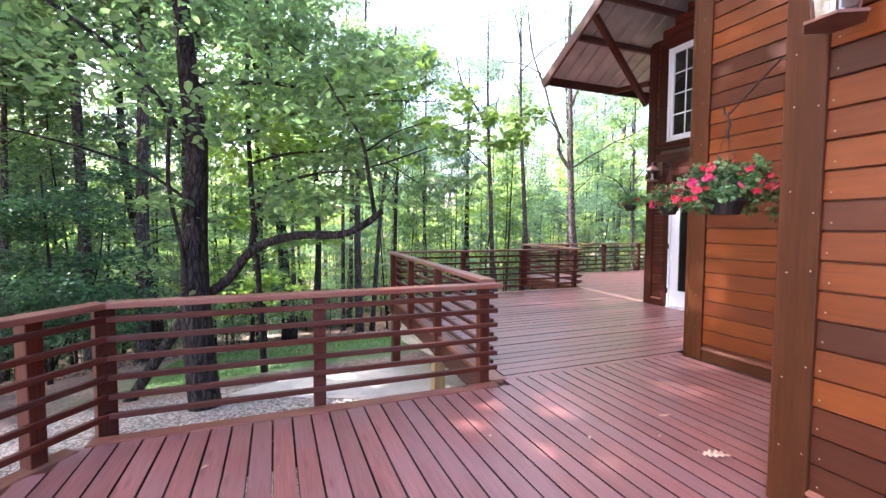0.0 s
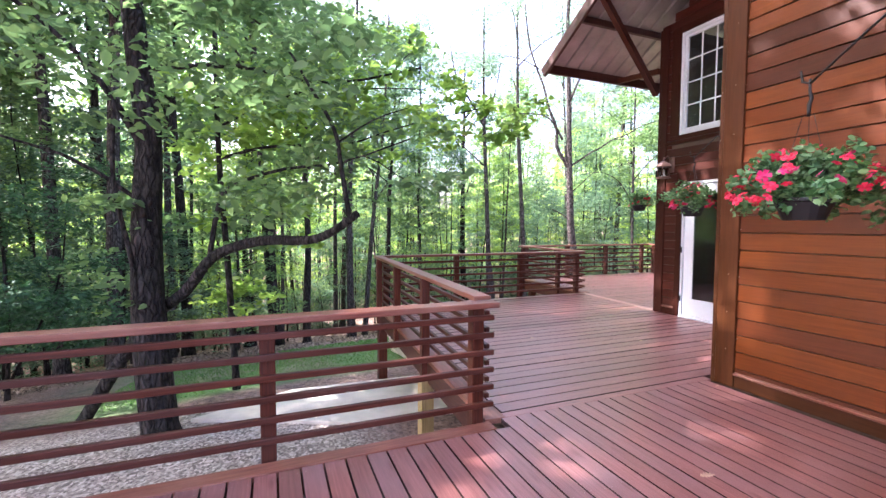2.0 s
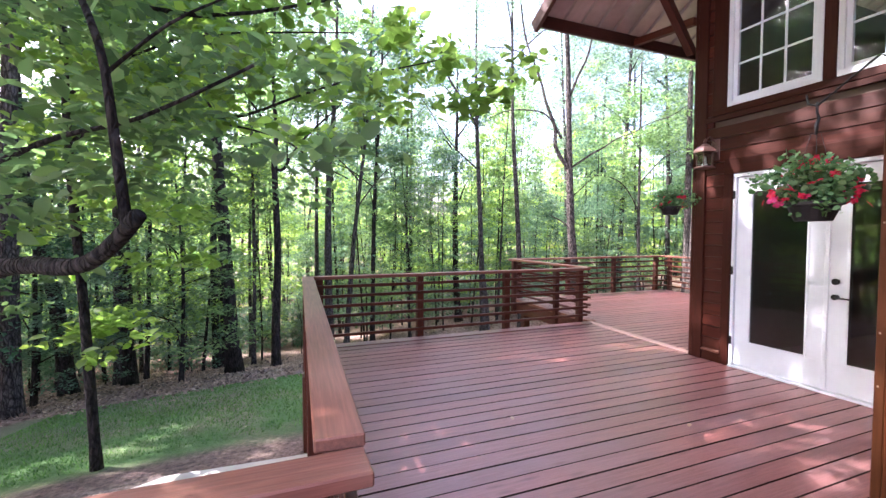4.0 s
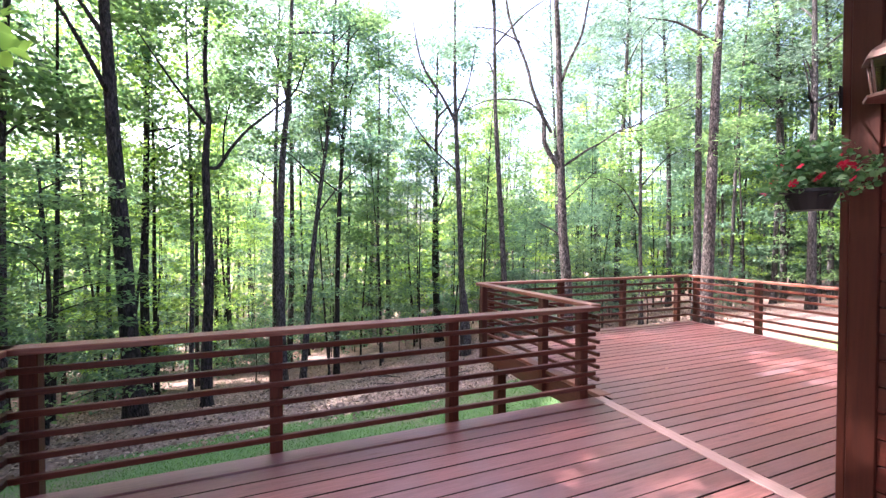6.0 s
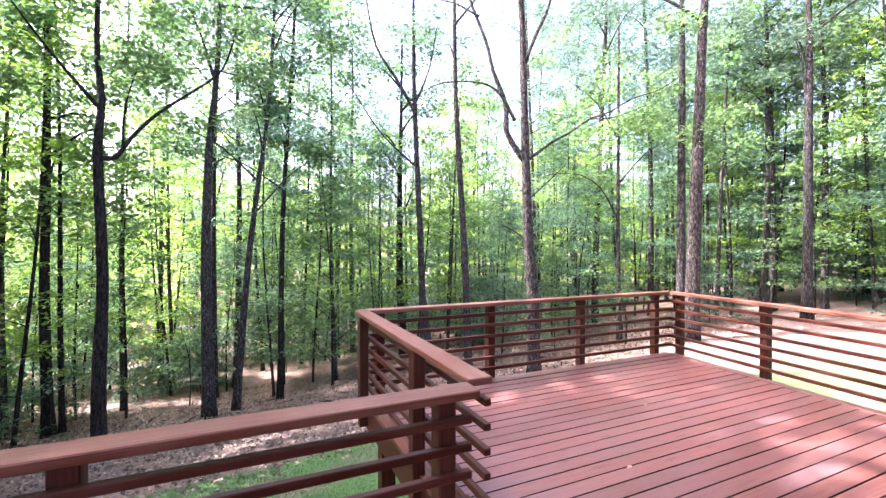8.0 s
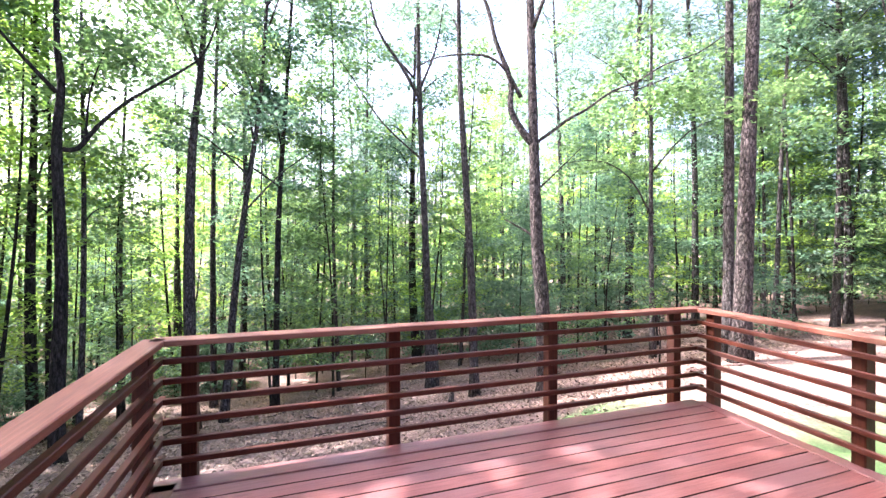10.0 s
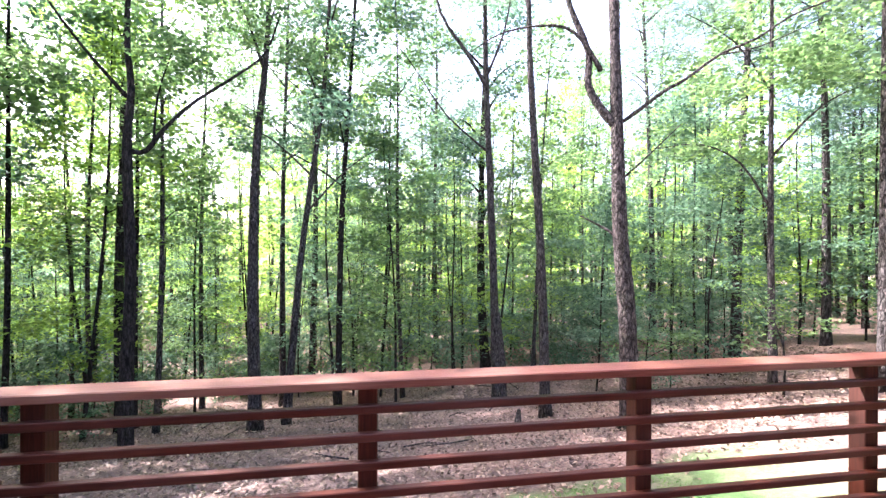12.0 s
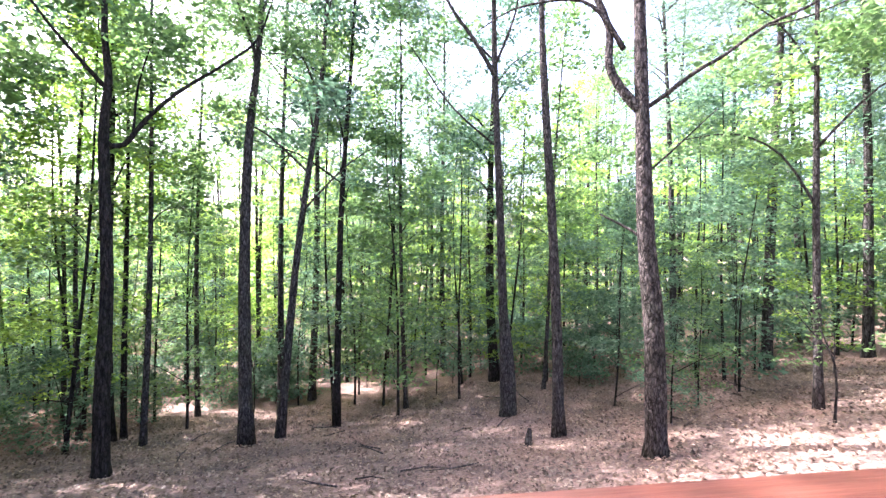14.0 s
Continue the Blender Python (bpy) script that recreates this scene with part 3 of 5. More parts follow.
    for x, y, main, r, label, mat, bk in (
        (13.0, 20.7, [(0.2, -0.1, 0), (0.1, 0, 4.2), (-0.2, 0.1, 9.5), (-0.3, 0.1, 12), (-0.4, 0.1, 20)], 0.17, "straight slim pine with scaly bark", M_NEEDLE, M_BARK),
        (5.46, 24.4, [(-0.35, -0.1, 0), (0.1, 0, 5.5), (0.5, 0.1, 8.9), (0.9, 0.2, 12.2), (1.2, 0.2, 18)], 0.15, "slim hardwood tree leaning towards the light", M_LEAF, M_BARK),
        (6.9, 25.6, [(-0.1, 0, 0), (0, 0, 7.3), (0.3, 0, 12.5), (0.6, 0.1, 18)], 0.14, "thin dark hardwood tree", M_LEAF_BLUE, M_BARK_DARK),
        (4.3, 23.6, [(0, 0, 0), (-0.1, 0, 5.0), (0, 0, 9.4), (0.3, 0.1, 13), (0.5, 0.2, 20)], 0.23, "straight brown pine trunk on the slope", M_NEEDLE, M_BARK),
        (0.3, 18.0, [(0.2, 0, 0), (-0.1, 0, 5.0), (-0.35, 0, 9.4), (-0.5, 0.1, 13), (-0.5, 0.2, 20)], 0.25, "tall dark hardwood trunk near the lawn", M_LEAF, M_BARK_DARK),
        (-0.95, 25.7, [(0.1, 0, 0), (0, 0, 5.0), (0.1, 0, 9.4), (0.1, 0.1, 13), (0.2, 0.2, 20)], 0.2, "tall dark hardwood tree", M_LEAF_YELLOW, M_BARK_DARK),
        (-2.6, 18.3, [(0.1, 0, 0), (0, 0, 5.0), (-0.2, 0, 9.4), (0.1, 0.1, 13), (0.2, 0.2, 18)], 0.2, "dark hardwood tree at the edge of the woods", M_LEAF, M_BARK_DARK),
        (-4.2, 18.0, [(0.3, 0, 0), (0, 0, 3.0), (-0.6, 0, 6.4), (-0.8, 0.1, 12), (-0.9, 0.2, 17)], 0.24, "thick dark hardwood tree leaning a little", M_LEAF_BLUE, M_BARK_DARK),
        (18.2, 15.2, [(0, 0, 0), (0.1, -0.1, 5.0), (0.25, -0.15, 9.4), (0.4, -0.2, 13), (0.5, 0.2, 20)], 0.24, "tall pine with grey-brown bark beyond the deck's corner", M_NEEDLE, M_BARK_PEELING),
        (19.1, 16.2, [(0, 0, 0), (0, 0, 5.0), (0, 0, 9.4), (0.1, 0.1, 13), (0.2, 0.2, 20)], 0.17, "grey pine trunk behind the corner pine", M_NEEDLE, M_BARK),
        (23.5, 14.6, [(0, 0, 0), (0, 0, 5.0), (0, 0, 9.4), (0.1, 0.1, 13), (0.2, 0.2, 20)], 0.18, "pale pine trunk in the open woods", M_NEEDLE, M_BARK_PINE),
        (13.4, 29.3, [(0.3, 0, 0), (0, 0, 4.0), (0, 0, 9.4), (0.1, 0.1, 13), (0.2, 0.2, 18)], 0.27, "broad dark hardwood tree with low forks", M_LEAF_BLUE, M_BARK_DARK)):
        top = main[-1]
        low_boughs = x in (18.2, 23.5)
        lo = 0.42 if mat is not M_NEEDLE else 0.36 if low_boughs else 0.6
        pts = [tuple(np.array(main[-2]) * 0.2 + np.array([0, 0, top[2] * f])) for f in (lo, 0.7, 0.95)]
        c, s = sprays(pts, 1.0, 26, rng, 1.6, 0.8)
        limbs = []
        for k in range(7):
            z = top[2] * (lo + 0.07 * k)
            q = Vector([np.interp(z, [p[2] for p in main], [p[i] for p in main]) for i in range(3)])
            cc = min(c, key=lambda p: abs(p[2] - z - 1.2) + k * 0.01 + rng.random())
            limbs.append(([q, q.lerp(Vector(cc), 0.5) + Vector((0, 0, 0.3)), cc], r * 0.3, 0.012))
        named_tree(x, y, label, main, r, 0.05, limbs, c, s, 5400 if mat is not M_NEEDLE else 9500 if low_boughs else 4200, 0.18, mat, bk, int(x * 7 + 200), 0.5 if mat is not M_NEEDLE else 0.25, 0.5 if mat is not M_NEEDLE else 0.17, 0.08)
    # the big tree by the deck and the crooked one that leans from behind it
    c, s = sprays([(-2.8, -0.5, 4.6), (-0.2, 0, 4.8), (2.4, 0.4, 4.6)], 0.75, 34, rng, 0.8, 0.55)
    c2, s2 = sprays([(-3, 0, 8), (0, 0, 9.5), (2.5, 0.5, 9), (0, 0, 15)], 1.2, 44, rng, 1.9, 1.3)
    c3, s3 = sprays([(-0.5, 0, 2.2), (-0.3, 0.1, 3.6)], 0.35, 10, rng, 0.3, 0.4)
    # c4: high leaves out of view, added to keep sun off the doors.
    c4, s4 = sprays([(-2.0, 2.2, 9.5), (0.5, 2.8, 10.5), (-0.5, 1.2, 12.5)], 1.15, 20, rng, 1.3, 1.0)
    named_tree(-0.9, 6.55, "large dark-barked hardwood tree beside the deck", [(0, 0, 0), (-0.1, 0, 1.2), (-0.1, 0, 2.5), (-0.05, 0, 3.6), (-0.15, 0, 4.7), (-0.2, 0, 7), (0, 0, 16)], 0.215, 0.07, [
        ([(0, 0, 3.1), (-0.35, -0.05, 3.9), (-1.0, -0.1, 4.7), (-2.4, -0.2, 5.6)], 0.05, 0.015), ([(-0.05, 0, 2.7), (-0.9, 0.1, 3.3), (-2.4, 0.2, 3.7)], 0.03, 0.008),
        ([(-0.1, -0.05, 0.6), (-0.2, -0.15, 2.0), (-0.35, -0.2, 3.0), (-0.3, -0.2, 4.0)], 0.035, 0.02),
        ([(-0.1, 0, 4.3), (0.9, 0.1, 4.5), (2.0, 0, 4.4), (3.2, -0.2, 4.7)], 0.04, 0.01)], c + c2 + c3 + c4, s + s2 + s3 + s4, 21000, 0.108, M_LEAF, M_BARK_DARK, 31, 0.6, 0.55, 0.1, True)
    c, s = sprays([(2.1, -1.8, 3.1), (3.0, -2.6, 3.4), (3.9, -3.3, 3.6)], 0.4, 18, rng, 0.4, 0.22)
    c2, s2 = sprays([(3.2, -3.1, 3.7), (2.8, -2.5, 4.6), (2.0, -1.8, 5.3)], 0.5, 20, rng, 0.5, 0.4)
    c3, s3 = sprays([(0.6, -0.4, 1.9), (2.6, -2.0, 2.5)], 0.3, 9, rng, 0.35, 0.15)
    named_tree(-2.27, 7.9, "crooked slender tree whose trunk leans low towards the deck", [(0, -0.15, 0), (1.08, -0.95, 1.4), (1.65, -1.4, 1.93), (2.0, -1.8, 2.37), (2.5, -2.3, 2.56), (2.96, -2.8, 2.58), (3.18, -3.04, 2.68), (3.36, -3.26, 2.84)], 0.085, 0.035, [
        ([(1.95, -1.75, 2.3), (2.08, -1.8, 3.0), (2.3, -1.96, 3.2), (2.76, -2.35, 3.33), (3.28, -2.88, 3.36), (3.85, -3.35, 3.55)], 0.034, 0.007),
        ([(3.3, -3.2, 2.8), (3.24, -3.14, 3.26), (3.18, -3.09, 3.64), (2.97, -2.82, 4.12), (2.76, -2.5, 4.58), (2.3, -2.0, 5.1)], 0.028, 0.008),
        ([(3.2, -3.1, 3.5), (3.5, -3.3, 3.7), (3.8, -3.5, 3.8)], 0.012, 0.004)], c + c2 + c3, s + s2 + s3, 3000, 0.1, M_LEAF, M_BARK_DARK, 32, 0.65, 0.55, 0.1, True)
    # a leafy bough that reaches over the middle deck's side
    c, s = sprays([(-0.6, 0.3, 3.95), (1.2, -0.9, 4.0), (2.66, -1.84, 4.15), (3.4, -2.1, 4.2)], 0.36, 26, rng, 0.38, 0.2)
    c2, s2 = sprays([(-0.6, 0.1, 4.6), (1.3, -1.1, 4.65), (3.4, -2.2, 4.5)], 0.42, 26, rng, 0.45, 0.25)
    c3, s3 = sprays([(-0.3, 0.3, 1.6), (0.3, 0.1, 1.4)], 0.26, 8, rng, 0.22, 0.1)
    c4, s4 = sprays([(-0.2, 0.3, 3.0), (0.5, -0.2, 3.3)], 0.35, 14, rng, 0.4, 0.4)
    named_tree(-0.2, 8.2, "young tulip tree with large bright leaves on long low boughs", [(0, 0, 0), (-0.1, 0, 2.0), (-0.2, 0, 4), (-0.2, 0, 7)], 0.06, 0.03, [
        ([(-0.15, 0, 3.7), (0.47, -0.43, 3.84), (1.2, -0.94, 3.84), (1.62, -1.21, 3.84), (2.13, -1.52, 4.01), (2.66, -1.84, 4.15), (3.3, -2.1, 4.3)], 0.028, 0.006),
        ([(1.15, -0.9, 3.84), (1.89, -1.33, 3.64), (2.26, -1.49, 3.39), (2.56, -1.61, 3.22)], 0.013, 0.005),
        ([(-0.15, 0, 4.2), (1.0, -0.9, 4.6), (2.6, -1.7, 4.6)], 0.02, 0.006), ([(-0.1, 0, 1.0), (0.1, 0.1, 1.4), (0.4, 0.1, 1.5)], 0.012, 0.004)], c + c2 + c3 + c4, s + s2 + s3 + s4, 3300, 0.135, M_LEAF_YELLOW, M_BARK_DARK, 33, 0.65, 0.6, 0.1, True)
    # leafy tree whose boughs hang beyond the deck's far corner
    c, s = sprays([(-1.6, 0.4, 6.3), (0, 0, 7.5), (0.6, -0.6, 9.5), (-0.6, 0.6, 12)], 0.8, 48, rng, 1.5, 1.0)
    named_tree(18.4, 18.2, "leafy hardwood tree with hanging boughs beyond the deck's corner", [(0, 0, 0), (-0.1, 0, 4.0), (0, 0.1, 8), (-0.1, 0, 12.5)], 0.1, 0.03, [
        ([(-0.1, 0, 4.6), (-0.8, 0.2, 5.8), (-1.8, 0.4, 6.3), (-2.9, 0.7, 6.2)], 0.035, 0.01), ([(-0.05, 0, 6.0), (0.8, -0.6, 7.2), (1.9, -1.0, 7.7)], 0.035, 0.01),
        ([(0, 0, 7.5), (-0.9, 0.3, 9.0), (-2.1, 0.6, 9.8)], 0.03, 0.01)], c, s, 8500, 0.15, M_LEAF, M_BARK, 35, 0.5, 0.5, 0.1)
    # understory trees whose layered boughs fringe the lawn's end
    for k, (x, y, h, mat) in enumerate(((-3.7, 15.4, 7.5, M_LEAF_BLUE), (-0.8, 16.4, 6.0, M_LEAF))):
        tiers, spreads = [], []
        for i in range(44):
            z = h * (0.14 + 0.84 * (i + rng.random()) / 44)
            a, far = i * 2.4 + rng.random(), (0.35 + 0.65 * rng.random()) * (2.6 - 1.6 * z / h)
            tiers.append((math.cos(a) * far, math.sin(a) * far, z + 0.1 * far))
            spreads.append((0.75, 0.75, 0.16))
        boughs = [([(0, 0, t[2] - 0.35), (t[0] * 0.5, t[1] * 0.5, t[2] - 0.08), t], 0.022, 0.005) for t in tiers[::3]]
        named_tree(x, y, "young hardwood tree with level tiers of leaves at the lawn's end", [(0, 0, 0), (0.1, 0.05, h * 0.5), (-0.05, 0, h)], 0.07, 0.02, boughs, tiers, spreads, 6500, 0.13, mat, M_BARK_DARK, 50 + k, 0.8, 0.55, 0.1)
    # dark evergreen shrub
    c, s = sprays([(0, 0, 1.0), (0.3, 0, 2.6), (0, 0, 4.2)], 0.75, 34, rng, 0.9, 0.5)
    named_tree(-4.6, 11.6, "large dark evergreen shrub with dense glossy leaves", [(0, 0, 0), (0.1, 0, 2.0), (0, 0, 4.5)], 0.05, 0.02, [([(0, 0, 0.2), (0.8, 0.2, 2.2), (1.0, 0.2, 3.6)], 0.03, 0.01), ([(0, 0, 0.2), (-0.8, 0.2, 2.0), (-1.0, 0, 3.2)], 0.03, 0.01)], c, s, 12000, 0.095, M_LEAF_DARK, M_BARK_DARK, 34, 0.5, 0.5, 0.12, True)


def forest():
    rng = np.random.default_rng(5)
    leafs = [M_LEAF, M_LEAF_YELLOW, M_LEAF, M_LEAF_BLUE]
    hard = [grow("hard%d" % i, 18 + 1.5 * i, 0.11, (0.8 * (-1) ** i, 0.5), 0.36, 2.9, 40, 4200, 0.2, leafs[i], [M_BARK, M_BARK_DARK, M_BARK, M_BARK_DARK][i], 20 + i) for i in range(4)]
    pine = [grow("pine%d" % i, 21 + i, 0.16, (0.4 - i, 0.3), 0.46, 3.1, 46, 8200, 0.26, M_NEEDLE, [M_BARK_PINE, M_BARK][i], 40 + i, limbs=16, flat=0.25, narrow=0.18, thick=0.5) for i in range(2)]
    slim = [grow("slim%d" % i, 8 + 2 * i, 0.045 + 0.01 * i, (0.5 - i * 0.5, 0.3), 0.12, 2.1, 40, 3600, 0.16, [M_LEAF_BLUE, M_LEAF, M_LEAF_BLUE, M_LEAF_YELLOW][i], M_BARK_DARK, 60 + i, thick=0.26, flat=0.72, sides=5, puff=0.38) for i in range(4)]
    bush = [grow("bush%d" % i, 2.4 + i, 0.025, (0.3, 0.2), 0.08, 1.6, 20, 1900, 0.13, [M_LEAF_BLUE, M_LEAF_BLUE][i], M_BARK_DARK, 80 + i, thick=0.28, sides=4, flat=0.72, puff=0.4) for i in range(2)]
    taken = [(13.5, 17.35), (1.8, 20.9), (12.3, 23.4), (13.0, 20.7), (5.46, 24.4), (6.9, 25.6), (4.3, 23.6), (0.3, 18.0), (-0.95, 25.7), (-2.6, 18.3), (-4.2, 18.0), (18.2, 15.2), (19.1, 16.2), (23.5, 14.6), (13.4, 29.3)]
    kinds = [(hard, 40, "tall hardwood tree in leaf among the woods", "trees of the woods", 26, 48, 2.0), (pine, 44, "tall pine with a bare trunk among the woods", "trees of the woods", 21, 46, 2.0),
             (slim, 185, "slim young tree in leaf under the tall trees", "young trees of the woods", 23, 42, 1.0), (bush, 120, "leafy bush of the woods' undergrowth", "bushes of the woods", 22.5, 42, 0.9)]
    for meshes, many, label, group, near, far, gap in kinds:
        n = tries = 0
        while n < many and tries < 6000:
            tries += 1
            a = radians(rng.uniform(2, 152))
            r = near - 6 + (far - near + 6) * rng.random() ** 0.8
            x, y = 4 + r * math.cos(a), 5 + r * math.sin(a)
            low = near < 23 and gap < 1.5
            clear = (29.5 if low else 25.5) if 0 < x < 15 else 24 if x <= 0 else (25 if low else 21)
            if x < -4:
                clear = 15
            if y < clear and x < (30 if low else 25):
                continue
            if min(math.hypot(x - p, y - q) for p, q in taken) < gap:
                continue
            taken.append((x, y))
            n += 1
            bushy = "bush" in label
            put_tree(meshes[int(rng.integers(len(meshes)))], x, y, rng.uniform(0, 360), rng.uniform(0.8, 1.25), label, "bush" if bushy else "tree", group, "bush" if bushy else "tree")
    for x, y, k, s in ((-8, 14, 2, 1.0), (-6.5, 9.5, 0, 0.8), (-9.5, 11, 3, 1.0), (-5.5, 15.5, 1, 0.9), (-8, 19, 0, 1.1), (-2.5, 15.2, 0, 0.5), (17.2, 20.5, 1, 0.45), (15.3, 19.2, 0, 0.35), (20.5, 20, 3, 0.7)):
        put_tree(slim[k], x, y, x * 50, s, "slim young tree in leaf at the edge of the woods", "tree", "young trees of the woods")
    for k in range(11):
        x, y = -13 + 1.35 * k + rng.uniform(-0.6, 0.6), 24 + rng.uniform(-1.5, 6)
        put_tree(hard[k % 4], x, y, 77 * k, rng.uniform(0.85, 1.05), "tall hardwood tree in leaf among the woods", "tree", "trees of the woods")
    # Hardwoods added past the lawn's end for the shade they cast.
    for k, (x, y) in enumerate(((-7.5, 16.2), (-10.5, 14.5), (-9, 20.5))):
        put_tree(hard[(k + 2) % 4], x, y, 100 * k, 1.0, "tall dark hardwood tree in leaf, added near the lawn's end for shade", "tree", "trees of the woods")
    for k, (x, y) in enumerate(((26.5, 13.5), (28.5, 10.5), (27, 17.5), (31, 14), (24.5, 18.5), (30, 19), (33, 11), (29.5, 7.5), (34, 17))):
        put_tree((hard + pine)[(k * 5) % 6], x, y, 61 * k, 0.95, "tall tree in the open woods beyond the deck's corner", "tree", "trees of the woods")
    for k, (x, y) in enumerate(((24.8, 12.2), (26, 15.5), (28, 12.6), (22.8, 17.6), (29, 15.4), (25.8, 9.8), (31, 9.5), (27.6, 19.6), (30.5, 12), (32.5, 15))):
        put_tree(slim[k % 4] if k % 3 else bush[k % 2], x, y, 43 * k, 0.85, "slim young tree in leaf beyond the deck's corner", "tree", "young trees of the woods")
    # tall trees on the sun's side, added to shade deck and house, mostly unseen
    shade = [grow("shade%d" % i, 21 + i, 0.2, (0.5 - i, 0.4), 0.42, 4.4, 50, 7600, 0.3, M_LEAF, M_BARK, 90 + i, thick=0.5, puff=0.26) for i in range(2)]
    for i, (x, y) in enumerate(SHADE_TREES):
        put_tree(shade[i % 2], x, y, 50 * i, 1.0, "tall broad hardwood tree in leaf, added beside the house to cast shade", "tree", "trees of the woods")
    # the deep woods beyond, where single trees can't be told apart
    n = 130000
    a = np.radians(rng.uniform(-10, 172, n))
    r = 47 + 30 * rng.random(n)
    x, y = 4 + r * np.cos(a), 6 + r * np.sin(a)
    tall = 13.5 + 3.5 * np.sin(a * 9.0) + 4 * np.sin(a * 23 + 1) + 3 * np.sin(a * 51 + r * 0.2)
    c = np.stack([x, y, ground_z(x, y) + tall * rng.random(n) ** 0.85 + 0.3], -1)
    c += rng.normal(size=(n, 3)) * 0.3
    half = n // 2
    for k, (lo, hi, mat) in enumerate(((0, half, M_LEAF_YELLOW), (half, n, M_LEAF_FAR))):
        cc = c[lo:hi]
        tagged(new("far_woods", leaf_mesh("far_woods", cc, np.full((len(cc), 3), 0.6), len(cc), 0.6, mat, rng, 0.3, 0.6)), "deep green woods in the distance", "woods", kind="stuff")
    bm = bmesh.new()
    for k in range(260):
        aa = radians(rng.uniform(-5, 165))
        rr = 40 + 28 * rng.random()
        px, py = 4 + rr * math.cos(aa), 6 + rr * math.sin(aa)
        pz = float(ground_z(px, py))
        add_tube(bm, [(px, py, pz - 0.3), (px + rng.normal() * 0.4, py, pz + 9), (px + rng.normal() * 0.8, py, pz + 18)], [0.16, 0.12, 0.05], 5)
    me = bpy.data.meshes.new("far_trunks")
    bm.to_mesh(me)
    bm.free()
    me.materials.append(M_BARK)
    tagged(new("far_trunks", me), "thin tree trunks deep in the woods", "woods", kind="stuff")


def litter_and_grass():
    rng = np.random.default_rng(3)
    n = 75000
    x, y = rng.uniform(-7, 25, n), 11 + 19 * rng.random(n) ** 1.2
    keep = (y - 0.12 * x > 13.0 + rng.normal(size=n) * 0.4)
    x, y = x[keep], y[keep]
    c = np.stack([x, y, ground_z(x, y) + 0.03], -1)
    tagged(new("leaf_litter", leaf_mesh("leaf_litter", c, np.full((len(c), 3), 0.02), len(c), 0.085, M_LITTER, rng, 0.8, 0.6)), "fallen brown leaves strewn over the forest floor", "leaves", kind="stuff")
    n = 46000
    x = -2.3 + 14.8 * rng.random(n) ** 1.15
    y = 8.3 + 0.12 * x + 4.9 * rng.random(n)
    a = rng.random(n) * 2 * np.pi
    h = 0.025 + 0.03 * rng.random(n)
    b = np.stack([x, y, ground_z(x, y) - 0.01], -1)
    side = np.stack([np.cos(a), np.sin(a), a * 0], -1) * 0.008
    tip = b + np.stack([rng.normal(size=n) * 0.025, rng.normal(size=n) * 0.025, h], -1)
    v = np.stack([b - side, b + side, tip], 1).reshape(-1, 3)
    tagged(new("lawn_grass", mesh_from("lawn_grass", v, np.arange(n * 3).reshape(-1, 3), M_GRASS)), "short green lawn grass", "grass", kind="stuff")


# Added trees, mostly out of view, placed along the sun's rays to the deck.
SHADE_TREES = [(-8, 4.5), (-12.5, 7), (-15, 1), (-18, 8), (-9.5, -1.5), (-15.5, 13), (-8.5, 17.4), (-7.2, 6.6), (-19, 17), (-11, 3.5), (-5, 15.2), (-3.4, 13.8), (-10.5, 9.6), (-3.6, 21.3)]
single_trees()
forest()
litter_and_grass()


# ---- deck ----
def clip_diagonal(x):
    """Where the deck's slanting west edge crosses a board."""
    return 3.3 + (x + 1.1) * 1.5


deck = thing("deck", (0, 0, 0), "wide wooden deck with red-brown stained boards", "deck", kind="structure")
# Each deck's boards: pitch and the place of one gap.
GAP = 0.009
NEAR, MIDDLE, FAR = (0.1292, -0.162), (0.1505, 6.15), (0.133, 8.152)
_boards = {}


def board(length, x, y, along, pitch, parent=deck):
    """One deck board: stained on top, its sides coloured dark to put shade in the gaps."""
    key = (round(length, 2), pitch)
    if key not in _boards:
        wide = pitch - GAP
        bm = bmesh.new()
        add_box(bm, (-length / 2, -wide / 2, -0.036), (length / 2, wide / 2, 0), 0.002)
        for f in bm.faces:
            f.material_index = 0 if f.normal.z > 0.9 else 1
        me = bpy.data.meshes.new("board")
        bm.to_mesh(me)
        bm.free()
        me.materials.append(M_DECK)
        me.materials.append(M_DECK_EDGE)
        _boards[key] = me
    ob = new("board", _boards[key])
    ob.parent = parent
    ob.matrix_basis = pose(x, y, random.uniform(-0.0015, 0.0015), 0, random.uniform(-0.02, 0.02), 90 if along == "y" else 0)
    return ob


def centres(deck_kind, lo, hi):
    """Middles of the boards that lie between lo and hi."""
    pitch, gap = deck_kind
    k = math.floor((lo - gap) / pitch)
    while gap + (k + 0.5) * pitch + pitch / 2 <= hi + 0.02:
        c = gap + (k + 0.5) * pitch
        if c - pitch / 2 >= lo - 0.03:
            yield c
        k += 1


